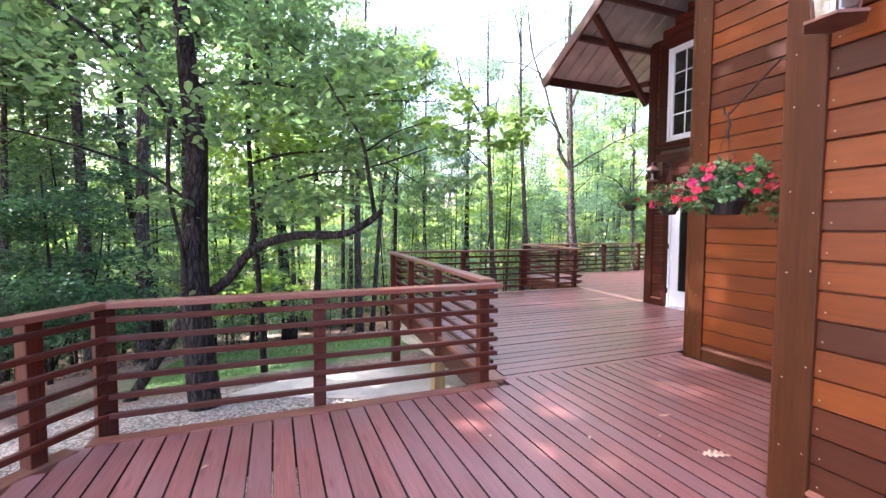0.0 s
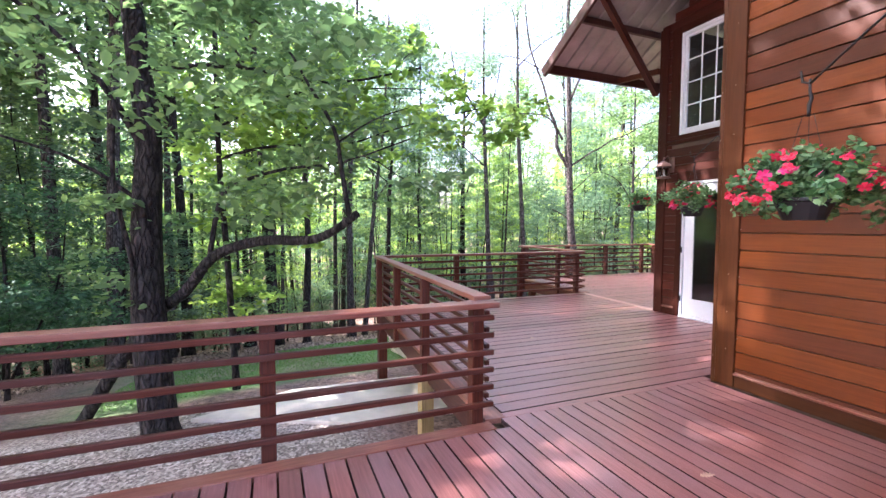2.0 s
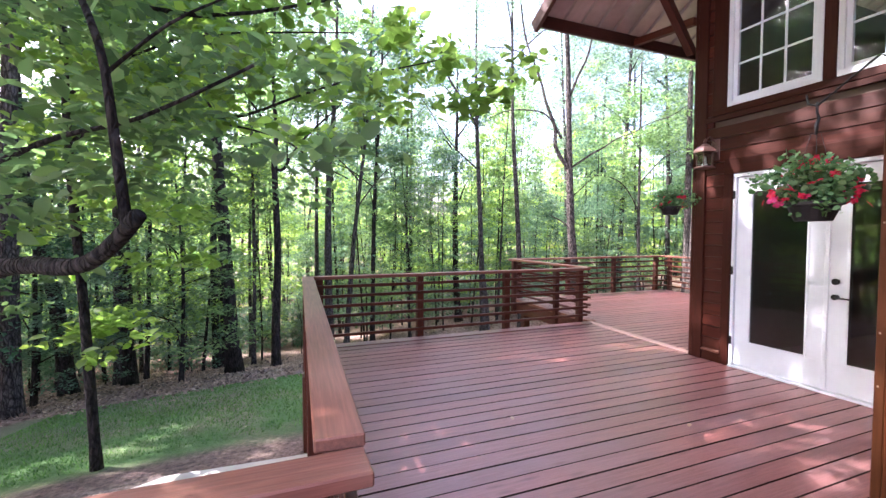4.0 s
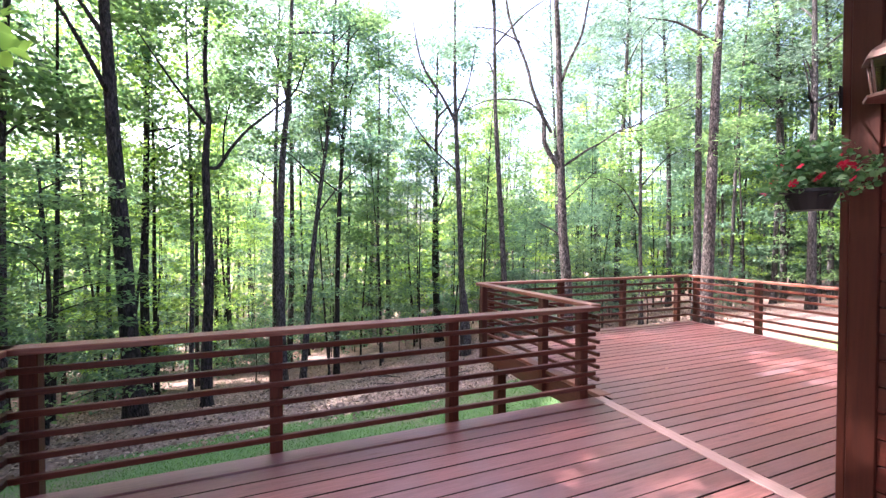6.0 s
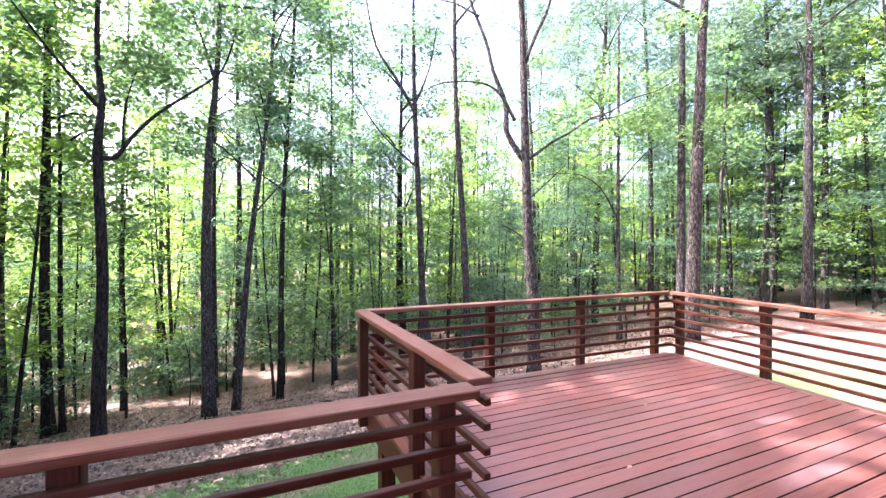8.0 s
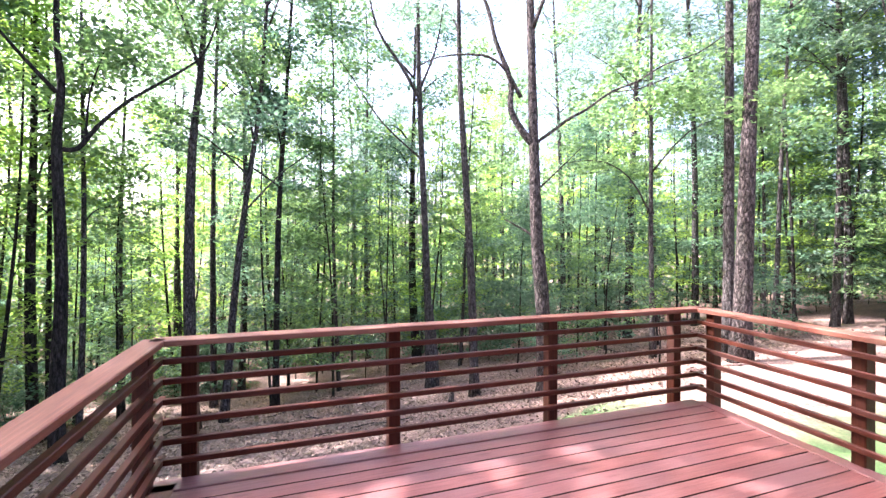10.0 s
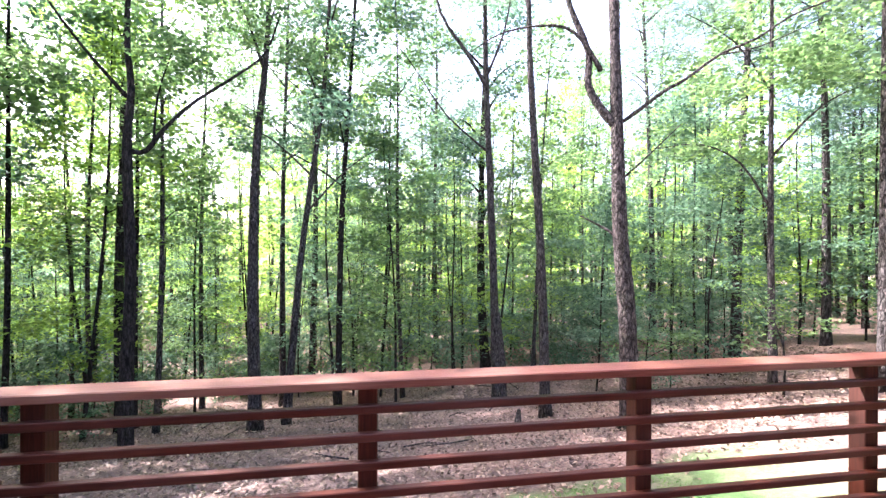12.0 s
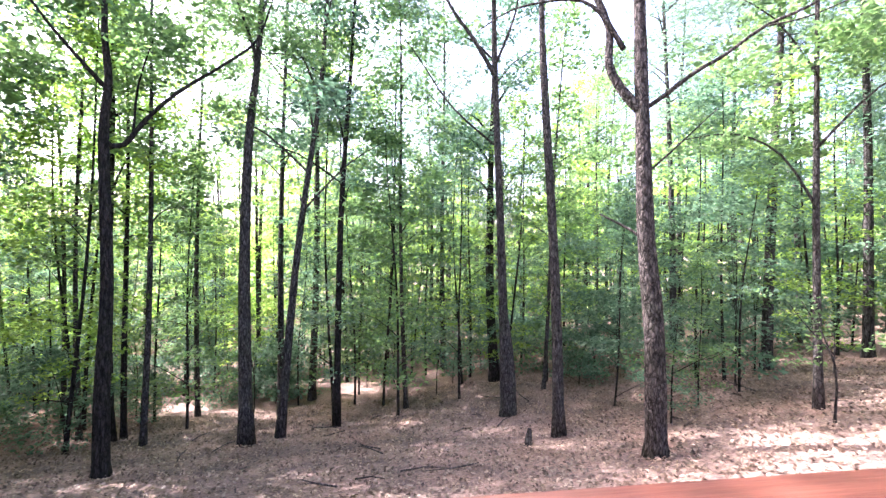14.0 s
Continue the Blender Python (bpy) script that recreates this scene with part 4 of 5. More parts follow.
def lay_deck():
    for x in centres(NEAR, -3.3, 4.16):
        top = 3.355 if x > 1.85 else 3.215 if x > -1.15 else clip_diagonal(x) - 0.1
        lo = 1.36 if x > 2.36 else -3.6
        if top - lo > 0.3:
            board(top - lo, x, (top + lo) / 2, "y", NEAR[0])
    for y in centres(MIDDLE, 3.45, 7.9):
        left = 1.965 + (y - 3.46) * 0.0578
        right = 6.36 if y < 6.0 else 6.5
        board(right - left, (left + right) / 2, y, "x", MIDDLE[0])
    for y in centres(FAR, 6.0, 10.48):
        right = 10.95 + (y - 8.1) * 0.1
        left = 6.65 if y > 7.95 else 6.488 + (y - 6) * 0.0606
        board(right - left, (left + right) / 2, y, "x", FAR[0])
    # edge boards and thresholds
    beam("edge_board", (-1.12, 3.28, -0.016), (1.8, 3.28, -0.016), 0.12, 0.04, M_CAP, deck)
    beam("edge_board", (1.95, 3.395, -0.018), (4.16, 3.395, -0.018), 0.08, 0.036, M_DECK, deck)
    beam("edge_board", (1.865, 3.36, -0.016), (2.13, 7.96, -0.016), 0.16, 0.04, M_CAP, deck)
    beam("edge_board", (2.2, 7.905, -0.012), (6.5, 7.905, -0.012), 0.17, 0.04, M_DECK, deck)
    beam("edge_board", (6.66, 8.0, -0.014), (6.7, 10.5, -0.014), 0.14, 0.04, M_CAP, deck)
    beam("edge_board", (6.6, 10.495, -0.014), (11.15, 10.495, -0.014), 0.15, 0.04, M_DECK, deck)
    beam("edge_board", (11.17, 10.5, -0.014), (10.76, 6.1, -0.014), 0.12, 0.04, M_DECK, deck)
    beam("threshold", (6.54, 7.98, -0.008), (6.42, 6.0, -0.008), 0.12, 0.03, M_STRIP, deck, label="pale worn threshold board between two decks")
    beam("edge_board", (-1.18, 3.21, -0.016), (-3.3, 0.03, -0.016), 0.12, 0.04, M_CAP, deck)
    # rim joists under the edges
    for a, b in (((-1.1, 3.32), (1.8, 3.32)), ((1.83, 3.36), (2.09, 8.0)), ((2.1, 7.97), (6.55, 7.97)), ((6.62, 8.0), (6.66, 10.56)), ((6.6, 10.56), (11.2, 10.56)), ((11.23, 10.56), (10.82, 6.1)), ((-1.15, 3.3), (-3.3, 0.1))):
        beam("rim_joist", (*a, -0.16), (*b, -0.16), 0.04, 0.24, M_RAIL, deck)
    # Joists coloured dark to put shade into the gaps between boards.
    for i in range(18):
        y = 3.9 + i * 0.36
        if y < 7.9:
            beam("joist", (2.1, y, -0.15), (6.5, y, -0.15), 0.04, 0.2, M_BEAM, deck)
        else:
            beam("joist", (6.7, y, -0.15), (11.1, y, -0.15), 0.04, 0.2, M_BEAM, deck)
    for i in range(9):
        beam("joist", (-1.0 - 0 * i, -3 + i * 0.75, -0.15), (4.1, -3 + i * 0.75, -0.15), 0.04, 0.2, M_BEAM, deck)
    for x, y in ((1.9, 5.0), (2.05, 7.6), (4.3, 7.8), (6.4, 7.8), (6.8, 10.3), (9, 10.4), (11, 10.3), (0.3, 3.1), (-1.0, 3.0), (1.7, 3.1)):
        g = float(ground_z(x, y))
        beam("support_post", (x, y, g - 0.1), (x, y, -0.24), 0.14, 0.14, M_PINE if y < 6 and x > 1.75 else M_RAIL, deck, label="square timber post under the deck")


# ---- railings ----
CAP_TOP = 0.9
LEVELS = [0.125 + 0.128 * k for k in range(6)]


def railing(a, b, inner, posts, label, start=0.0, stop=0.0, cap_start=0.0, cap_stop=0.0, low=-0.24, cap=CAP_TOP):
    """A run of railing from a to b. inner: the way to the deck. posts: metres along the run."""
    a, b, inner = Vector((*a, 0)), Vector((*b, 0)), Vector((*inner, 0)).normalized()
    d = (b - a).normalized()
    run = thing("railing", a, label, "railing", "railings of the deck")
    ang = math.degrees(math.atan2(d.y, d.x))
    for s in posts:
        p = a + d * s
        bm = bmesh.new()
        add_box(bm, (-(cap - 0.04 - low) / 2, -0.045, -0.045), ((cap - 0.04 - low) / 2, 0.045, 0.045), 0.005)
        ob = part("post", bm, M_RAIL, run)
        ob.matrix_basis = Matrix.Translation(p - a + Vector((0, 0, (cap - 0.04 + low) / 2))) @ pose(0, 0, 0, 0, 0, ang) @ pose(0, 0, 0, 0, -90, 0)
    off = inner * 0.064
    for z in LEVELS:
        q = Vector((0, 0, z))
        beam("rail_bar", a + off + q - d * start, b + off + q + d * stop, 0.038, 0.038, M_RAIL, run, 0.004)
    c = inner * 0.02 + Vector((0, 0, cap - 0.02))
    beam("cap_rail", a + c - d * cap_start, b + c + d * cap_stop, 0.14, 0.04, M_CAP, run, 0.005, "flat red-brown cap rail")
    return run


lay_deck()
railing((-1.07, 3.425), (1.78, 3.425), (0, -1), [1.38, 2.8], "low wooden railing with six bars along the near deck's front", cap_stop=0.1, stop=0.06, cap_start=-0.02, cap=0.875)
railing((-1.07, 3.425), (-3.3, 0.08), (0.83, -0.55), [0.42, 1.7, 3.0], "low wooden railing along the near deck's slanting side", cap=0.875)
_c = thing("railing_post", (-1.07, 3.44, 0), "square red-brown corner post of the railing", "railing post", "railings of the deck")
_o = beam("post", (-1.07, 3.44, -0.24), (-1.07, 3.44, 0.835), 0.11, 0.11, M_RAIL, _c, roll=28)
railing((1.8, 3.5), (2.06, 8.02), (1, -0.06), [1.5, 2.9, 4.3], "low wooden railing of six bars along the middle deck's side", cap_start=0.0, cap_stop=0.05)
railing((2.06, 8.03), (6.41, 8.03), (0, -1), [0.16, 1.53, 2.93, 4.32], "low wooden railing of six bars along the middle deck's front", stop=0.08, cap_stop=0.12)
railing((6.6, 8.1), (6.6, 10.62), (1, 0), [0.85, 2.35], "low wooden railing of six bars along the far deck's side")
railing((6.6, 10.62), (11.27, 10.62), (0, -1), [0.22, 1.58, 2.97, 4.37], "low wooden railing of six bars along the far deck's front", cap_stop=0.05)
railing((11.27, 10.62), (10.84, 6.1), (-1, 0.1), [0.2, 1.4, 2.6, 3.9], "low wooden railing of six bars along the far deck's end")


# ---- house ----
def roof_z(y):
    return 4.11 + (7.02 - y) * 0.57


def siding(wall, fixed, face, lo, hi, z0, z1, holes, mat, step=0.142):
    """Lap siding on a wall. face: -x or +y. fixed: the wall's plane; lo..hi along it; holes: (lo, hi, z0, z1)."""
    z = z0
    while z < z1:
        top = 7.02 - (z + step - 4.11) / 0.57 - 0.05 if wall.name == "wall_far" else hi
        if top < lo + 0.1:
            break
        spans = [(lo, min(hi, top))]
        for h0, h1, hz0, hz1 in holes:
            if hz0 - 0.03 < z + step / 2 < hz1 + 0.03:
                spans = [s for a, b in spans for s in ((a, min(b, h0)), (max(a, h1), b)) if s[1] - s[0] > 0.05]
        for a, b in spans:
            L = b - a
            bm = bmesh.new()
            t0, t1 = 0.026, 0.019
            vs = [bm.verts.new(p) for x in (-L / 2, L / 2) for p in ((x, 0, 0.0), (x, -t0 + 0.002, 0.0), (x, -t0, 0.003), (x, -t1, step - 0.011), (x, -t1 + 0.003, step - 0.008), (x, 0, step - 0.008))]
            n = 6
            bm.faces.new(vs[:n][::-1])
            bm.faces.new(vs[n:])
            for k in range(n):
                bm.faces.new((vs[k], vs[(k + 1) % n], vs[n + (k + 1) % n], vs[n + k]))
            bmesh.ops.recalc_face_normals(bm, faces=bm.faces)
            ob = part("lap_board", bm, mat, wall)
            if face == "-x":
                ob.matrix_basis = Matrix.Translation((fixed, (a + b) / 2, z)) @ pose(0, 0, 0, 0, 0, -90)
            else:
                ob.matrix_basis = Matrix.Translation(((a + b) / 2, fixed, z)) @ pose(0, 0, 0, 0, 0, 180)
        z += step


def house():
    # inner walls: solid sheets behind the boards
    w1 = thing("wall_near", (0, 0, 0), "house wall of orange-brown lap boards beside the near deck", "house wall", kind="structure")
    w2 = thing("wall_middle", (0, 0, 0), "house wall of orange-brown lap boards with a hanging flower basket", "house wall", kind="structure")
    w3 = thing("wall_far", (0, 0, 0), "red-brown lap-board wall, its colour darkened for shade, with glazed doors and windows", "house wall", kind="structure")
    wn_ = thing("wall_north", (0, 0, 0), "red-brown lap-board end wall of the house, its colour darkened for shade", "house wall", kind="structure")
    H = 7.2
    box("sheathing", (2.38, -6, -1.2), (2.54, 1.34, H), M_INTERIOR, w1)
    box("sheathing", (2.541, 1.2, -1.2), (4.17, 1.34, H), M_INTERIOR, w1)
    box("sheathing", (4.18, 1.341, -1.2), (4.34, 3.31, H), M_INTERIOR, w2)
    box("sheathing", (4.341, 3.17, -1.2), (6.36, 3.31, H), M_INTERIOR, w2)
    # far wall round the doors and windows
    x0, x1 = 6.38, 6.52
    for lo, hi, z0, z1 in ((5.52, 5.94, -1.2, 4.65), (3.75, 5.52, -1.2, -0.005), (3.75, 5.52, 2.13, 2.86), (3.311, 3.75, -1.2, 5.9), (3.75, 5.52, 4.45, 4.9), (3.75, 4.7, 4.901, 5.4)):
        box("sheathing", (x0, lo, z0), (x1, hi, z1), M_INTERIOR, w3)
    box("sheathing", (6.53, 5.81, -1.2), (17, 5.94, 4.65), M_INTERIOR, wn_)
    siding(w1, 2.38, "-x", -6, 1.22, 0.1305, 6.4, [], M_SIDING, 0.1379)
    siding(w1, 1.34, "+y", 2.5, 4.16, 0.14, 6.4, [], M_SIDING)
    siding(w2, 4.18, "-x", 1.36, 3.15, 0.026, 6.4, [], M_SIDING, 0.1506)
    siding(w2, 3.31, "+y", 4.3, 6.36, 0.14, 6.4, [], M_SIDING)
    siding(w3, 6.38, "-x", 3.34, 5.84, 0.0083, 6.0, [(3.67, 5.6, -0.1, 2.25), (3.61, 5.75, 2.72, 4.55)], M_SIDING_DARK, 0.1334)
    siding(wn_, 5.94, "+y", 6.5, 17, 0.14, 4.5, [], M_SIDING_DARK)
    trims = [
        (w1, (2.335, 1.21, 0.0), (2.378, 1.362, 6.6)), (w1, (2.3355, 1.342, 0.0), (2.48, 1.385, 6.6)),
        (w2, (4.135, 3.14, 0.0), (4.178, 3.312, 6.6)), (w2, (4.136, 3.3125, 0.0), (4.28, 3.35, 6.6)),
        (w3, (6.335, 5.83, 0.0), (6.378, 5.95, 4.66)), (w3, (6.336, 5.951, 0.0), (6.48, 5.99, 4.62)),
    ]
    for w, lo, hi in trims:
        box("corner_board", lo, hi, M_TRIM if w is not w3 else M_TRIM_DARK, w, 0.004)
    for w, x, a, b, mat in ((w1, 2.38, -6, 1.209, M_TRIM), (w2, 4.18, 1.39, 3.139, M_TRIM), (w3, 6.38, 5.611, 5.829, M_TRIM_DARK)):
        box("base_board", (x - 0.032, a, 0.0), (x, b, 0.115), mat, w)
        beam("base_cap", (x - 0.025, a, 0.126), (x - 0.025, b, 0.126), 0.055, 0.02, M_CAP, w, roll=-12)
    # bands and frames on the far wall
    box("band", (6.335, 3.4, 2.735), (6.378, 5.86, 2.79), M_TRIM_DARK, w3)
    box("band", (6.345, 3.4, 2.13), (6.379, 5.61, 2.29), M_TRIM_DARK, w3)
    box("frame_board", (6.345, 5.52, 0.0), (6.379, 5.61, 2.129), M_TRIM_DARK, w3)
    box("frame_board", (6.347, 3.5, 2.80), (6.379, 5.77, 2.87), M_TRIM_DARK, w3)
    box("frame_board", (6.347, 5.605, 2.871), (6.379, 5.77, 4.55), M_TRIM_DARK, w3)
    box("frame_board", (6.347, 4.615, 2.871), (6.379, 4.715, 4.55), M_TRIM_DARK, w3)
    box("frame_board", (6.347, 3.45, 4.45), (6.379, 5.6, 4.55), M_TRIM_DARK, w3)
    # roof of the far part
    roof = thing("roof", (0, 0, 0), "sloping metal roof with dark purlins and timber braces over the house", "roof", kind="structure")
    bm = bmesh.new()
    n = 44
    for i in range(n):
        xa = 4.78 + i * 0.27
        prof = [(0, 0), (0.09, 0), (0.11, 0.03), (0.14, 0.03), (0.16, 0), (0.27, 0)]
        for (ua, ha), (ub, hb) in zip(prof, prof[1:]):
            bot = [bm.verts.new((xa + u, y, roof_z(y) + 0.08 + h)) for u, h, y in ((ua, ha, 7.04), (ub, hb, 7.04), (ub, hb, 3.35), (ua, ha, 3.35))]
            top = [bm.verts.new(v.co + Vector((0, 0, 0.006))) for v in bot]
            bm.faces.new(bot)
            bm.faces.new(top[::-1])
            bm.faces.new((bot[0], top[0], top[1], bot[1]))
    part("roof_sheet", bm, M_METAL_ROOF, roof)
    for y in (6.99, 6.15, 5.5, 4.7, 3.9):
        beam("purlin", (4.8, y, roof_z(y) + 0.02), (17, y, roof_z(y) + 0.02), 0.06 if y < 6.8 else 0.05, 0.1 if y < 6.8 else 0.15, M_BEAM, roof)
    beam("rake_board", (4.8, 7.06, roof_z(7.06)), (4.8, 3.35, roof_z(3.35)), 0.05, 0.17, M_BEAM, roof)
    beam("brace", (6.32, 6.03, 3.62), (4.86, 5.72, roof_z(5.72) - 0.06), 0.08, 0.1, M_RAIL, roof)
    beam("brace", (6.37, 6.03, 4.0), (6.37, 6.93, roof_z(6.93) - 0.05), 0.07, 0.09, M_RAIL, roof)
    # closing roofs and the room behind the glass
    box("roof_flat", (2.38, -6, 7.21), (17, 6.0, 7.35), M_BEAM, roof)
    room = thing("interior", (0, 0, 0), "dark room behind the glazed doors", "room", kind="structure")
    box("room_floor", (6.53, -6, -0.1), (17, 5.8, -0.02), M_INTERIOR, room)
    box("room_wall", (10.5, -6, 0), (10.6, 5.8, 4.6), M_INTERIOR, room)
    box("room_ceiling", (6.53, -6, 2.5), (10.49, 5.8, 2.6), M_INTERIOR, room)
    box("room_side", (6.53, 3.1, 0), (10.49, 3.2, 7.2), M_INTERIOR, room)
    doors()
    windows()


def frame_of(name, y0, y1, z0, z1, x0, x1, w, mat, parent, bottom=None):
    """Four butted boards round an opening."""
    bt = w if bottom is None else bottom
    box(name, (x0, y0, z0 + bt), (x1, y0 + w, z1 - w), mat, parent)
    box(name, (x0, y1 - w, z0 + bt), (x1, y1, z1 - w), mat, parent)
    box(name, (x0, y0, z1 - w), (x1, y1, z1), mat, parent)
    box(name, (x0, y0, z0), (x1, y1, z0 + bt), mat, parent)


def frame_mesh(name, y0, y1, z0, z1, x0, x1, w, mat, parent, bottom=None):
    """The same as one mesh."""
    bt = w if bottom is None else bottom
    o = parent.location
    bm = bmesh.new()
    for lo, hi in (((x0, y0, z0 + bt), (x1, y0 + w, z1 - w)), ((x0, y1 - w, z0 + bt), (x1, y1, z1 - w)), ((x0, y0, z1 - w), (x1, y1, z1)), ((x0, y0, z0), (x1, y1, z0 + bt))):
        add_box(bm, Vector(lo) - o, Vector(hi) - o, 0.002)
    return part(name, bm, mat, parent)


def doors():
    d = thing("door_1", (6.4, 4.69, 0), "pair of closed white doors, each with one tall pane", "door", kind="structure")
    box("jamb", (6.36, 5.48, 0.0), (6.46, 5.515, 2.085), M_WHITE, d)
    box("jamb", (6.36, 3.76, 0.0), (6.46, 3.795, 2.085), M_WHITE, d)
    box("head", (6.36, 3.76, 2.087), (6.46, 5.515, 2.125), M_WHITE, d)
    box("sill", (6.34, 3.76, 0.0), (6.47, 5.515, 0.02), M_WHITE, d)
    for lo, hi in ((4.645, 5.475), (3.8, 4.635)):
        leaf = frame_mesh("door_leaf", lo, hi, 0.03, 2.08, 6.385, 6.43, 0.145, M_WHITE, d, 0.26)
        under(frame_mesh("glazing_bead", lo + 0.143, hi - 0.143, 0.288, 1.937, 6.378, 6.3845, 0.02, M_WHITE, d), leaf)
        p = under(box("pane", (6.402, lo + 0.14, 0.28), (6.41, hi - 0.14, 1.94), M_GLASS, d, 0), leaf)
        p.visible_shadow = False
    box("astragal", (6.372, 4.622, 0.03), (6.384, 4.658, 2.08), M_WHITE, d)
    for z, r in ((1.04, 0.03), (0.9, 0.026)):
        bm = bmesh.new()
        bmesh.ops.create_cone(bm, cap_ends=True, segments=16, radius1=r, radius2=r * 0.85, depth=0.03 if z > 1 else 0.05)
        bmesh.ops.bevel(bm, geom=bm.edges[:], offset=0.003, segments=1, affect="EDGES")
        k = part("door_knob" if z < 1 else "deadbolt", bm, M_BLACK, d, smooth=True)
        k.matrix_basis = Matrix.Translation((6.355 - 6.4, 4.56 - 4.69, z)) @ pose(0, 0, 0, 0, 90, 0)
    tube("door_lever", [(6.335, 4.56, 0.9), (6.33, 4.51, 0.895), (6.335, 4.45, 0.893)], [0.009, 0.008, 0.007], M_BLACK, d)
    for z in (0.25, 1.02, 1.85):
        box("hinge", (6.352, 5.485, z), (6.36, 5.51, z + 0.09), M_BLACK, d, 0.002)


def windows():
    for k, (lo, hi) in enumerate(((4.72, 5.6), (3.73, 4.61))):
        w = thing("window_%d" % (k + 1), (6.4, (lo + hi) / 2, 2.87), "tall white window divided into small panes", "window", kind="structure")
        frame_mesh("window_frame", lo, hi, 2.872, 4.44, 6.35, 6.45, 0.05, M_WHITE, w)
        sash = frame_mesh("sash", lo + 0.05, hi - 0.05, 2.922, 4.39, 6.37, 6.41, 0.045, M_WHITE, w)
        p = box("pane", (6.388, lo + 0.09, 2.96), (6.394, hi - 0.09, 4.35), M_GLASS, w, 0)
        under(p, sash)
        p.visible_shadow = False
        ws, hs = (hi - lo - 0.19), 1.378
        for i in (1, 2):
            y = lo + 0.095 + ws * i / 3
            under(box("muntin", (6.376, y - 0.011, 2.968), (6.386, y + 0.011, 4.344), M_WHITE, w, 0.002), sash)
        for i in (1, 2, 3):
            z = 2.968 + hs * i / 4
            under(box("muntin", (6.378, lo + 0.096, z - 0.011), (6.3875, hi - 0.096, z + 0.011), M_WHITE, w, 0.002), sash)


house()


# ---- lanterns, baskets and small things ----
def lantern(at, out, wall):
    """A copper coach lantern: at is the bottom of its body, out the way from the wall, wall the distance back to it."""
    out = Vector(out)
    t = thing("wall_lantern", at, "weathered copper wall lantern with a bell roof and clear panes", "wall lantern", "wall lanterns")
    o = Vector(at)

    def lathe(name, prof, mat, sides=8):
        bm = bmesh.new()
        rings = [[bm.verts.new((r * math.cos(2 * math.pi * (k + 0.5) / sides), r * math.sin(2 * math.pi * (k + 0.5) / sides), z)) for k in range(sides)] for r, z in prof]
        for u, v in zip(rings, rings[1:]):
            for k in range(sides):
                bm.faces.new((u[k], u[(k + 1) % sides], v[(k + 1) % sides], v[k]))
        bm.faces.new(rings[0][::-1])
        bm.faces.new(rings[-1])
        return part(name, bm, mat, t)

    lathe("base", [(0.075, 0.0), (0.115, 0.0), (0.118, 0.012), (0.088, 0.02), (0.08, 0.024)], M_COPPER, 6)
    lathe("roof", [(0.11, 0.175), (0.124, 0.178), (0.12, 0.19), (0.108, 0.212), (0.082, 0.234), (0.05, 0.248), (0.054, 0.258), (0.02, 0.275)], M_COPPER, 6)
    lathe("finial", [(0.006, 0.288), (0.018, 0.3), (0.018, 0.312), (0.005, 0.335)], M_COPPER, 8)
    lathe("lamp_tube", [(0.03, 0.022), (0.03, 0.05), (0.018, 0.055), (0.018, 0.12), (0.004, 0.14)], M_FROST, 10)
    for k in range(6):
        a = 2 * math.pi * (k + 0.5) / 6
        b = 2 * math.pi * (k + 1.5) / 6
        p0, p1 = Vector((0.082 * math.cos(a), 0.082 * math.sin(a), 0.023)), Vector((0.1 * math.cos(a), 0.1 * math.sin(a), 0.177))
        tube("corner_bar", [o + p0, o + p1], 0.005, M_COPPER, t, 5)
        q0, q1 = Vector((0.082 * math.cos(b), 0.082 * math.sin(b), 0.023)), Vector((0.1 * math.cos(b), 0.1 * math.sin(b), 0.177))
        bm = bmesh.new()
        f = [bm.verts.new(v * 0.985) for v in (p0, q0, q1, p1)]
        g = [bm.verts.new(v * 0.95) for v in (p0, q0, q1, p1)]
        bm.faces.new(f)
        bm.faces.new(g[::-1])
        for i in range(4):
            bm.faces.new((f[i], g[i], g[(i + 1) % 4], f[(i + 1) % 4]))
        part("pane", bm, M_GLASS, t).visible_shadow = False
    back = o - out * wall
    tube("bracket", [o + Vector((0, 0, 0.3)), o - out * wall * 0.4 + Vector((0, 0, 0.36)), back + Vector((0, 0, 0.3)), back + Vector((0, 0, 0.2))], [0.008, 0.01, 0.01, 0.01], M_COPPER, t)
    side = Vector((abs(out.y), abs(out.x), 0)) * 0.05
    lo, hi = back - side + Vector((0, 0, 0.1)), back + side + out * 0.015 + Vector((0, 0, 0.34))
    box("back_plate", [min(a, b) for a, b in zip(lo, hi)], [max(a, b) for a, b in zip(lo, hi)], M_COPPER, t, 0.005)


lantern((2.2, 1.12, 2.24), (-1, 0, 0), 0.15)
lantern((6.18, 5.72, 2.2), (-1, 0, 0), 0.18)


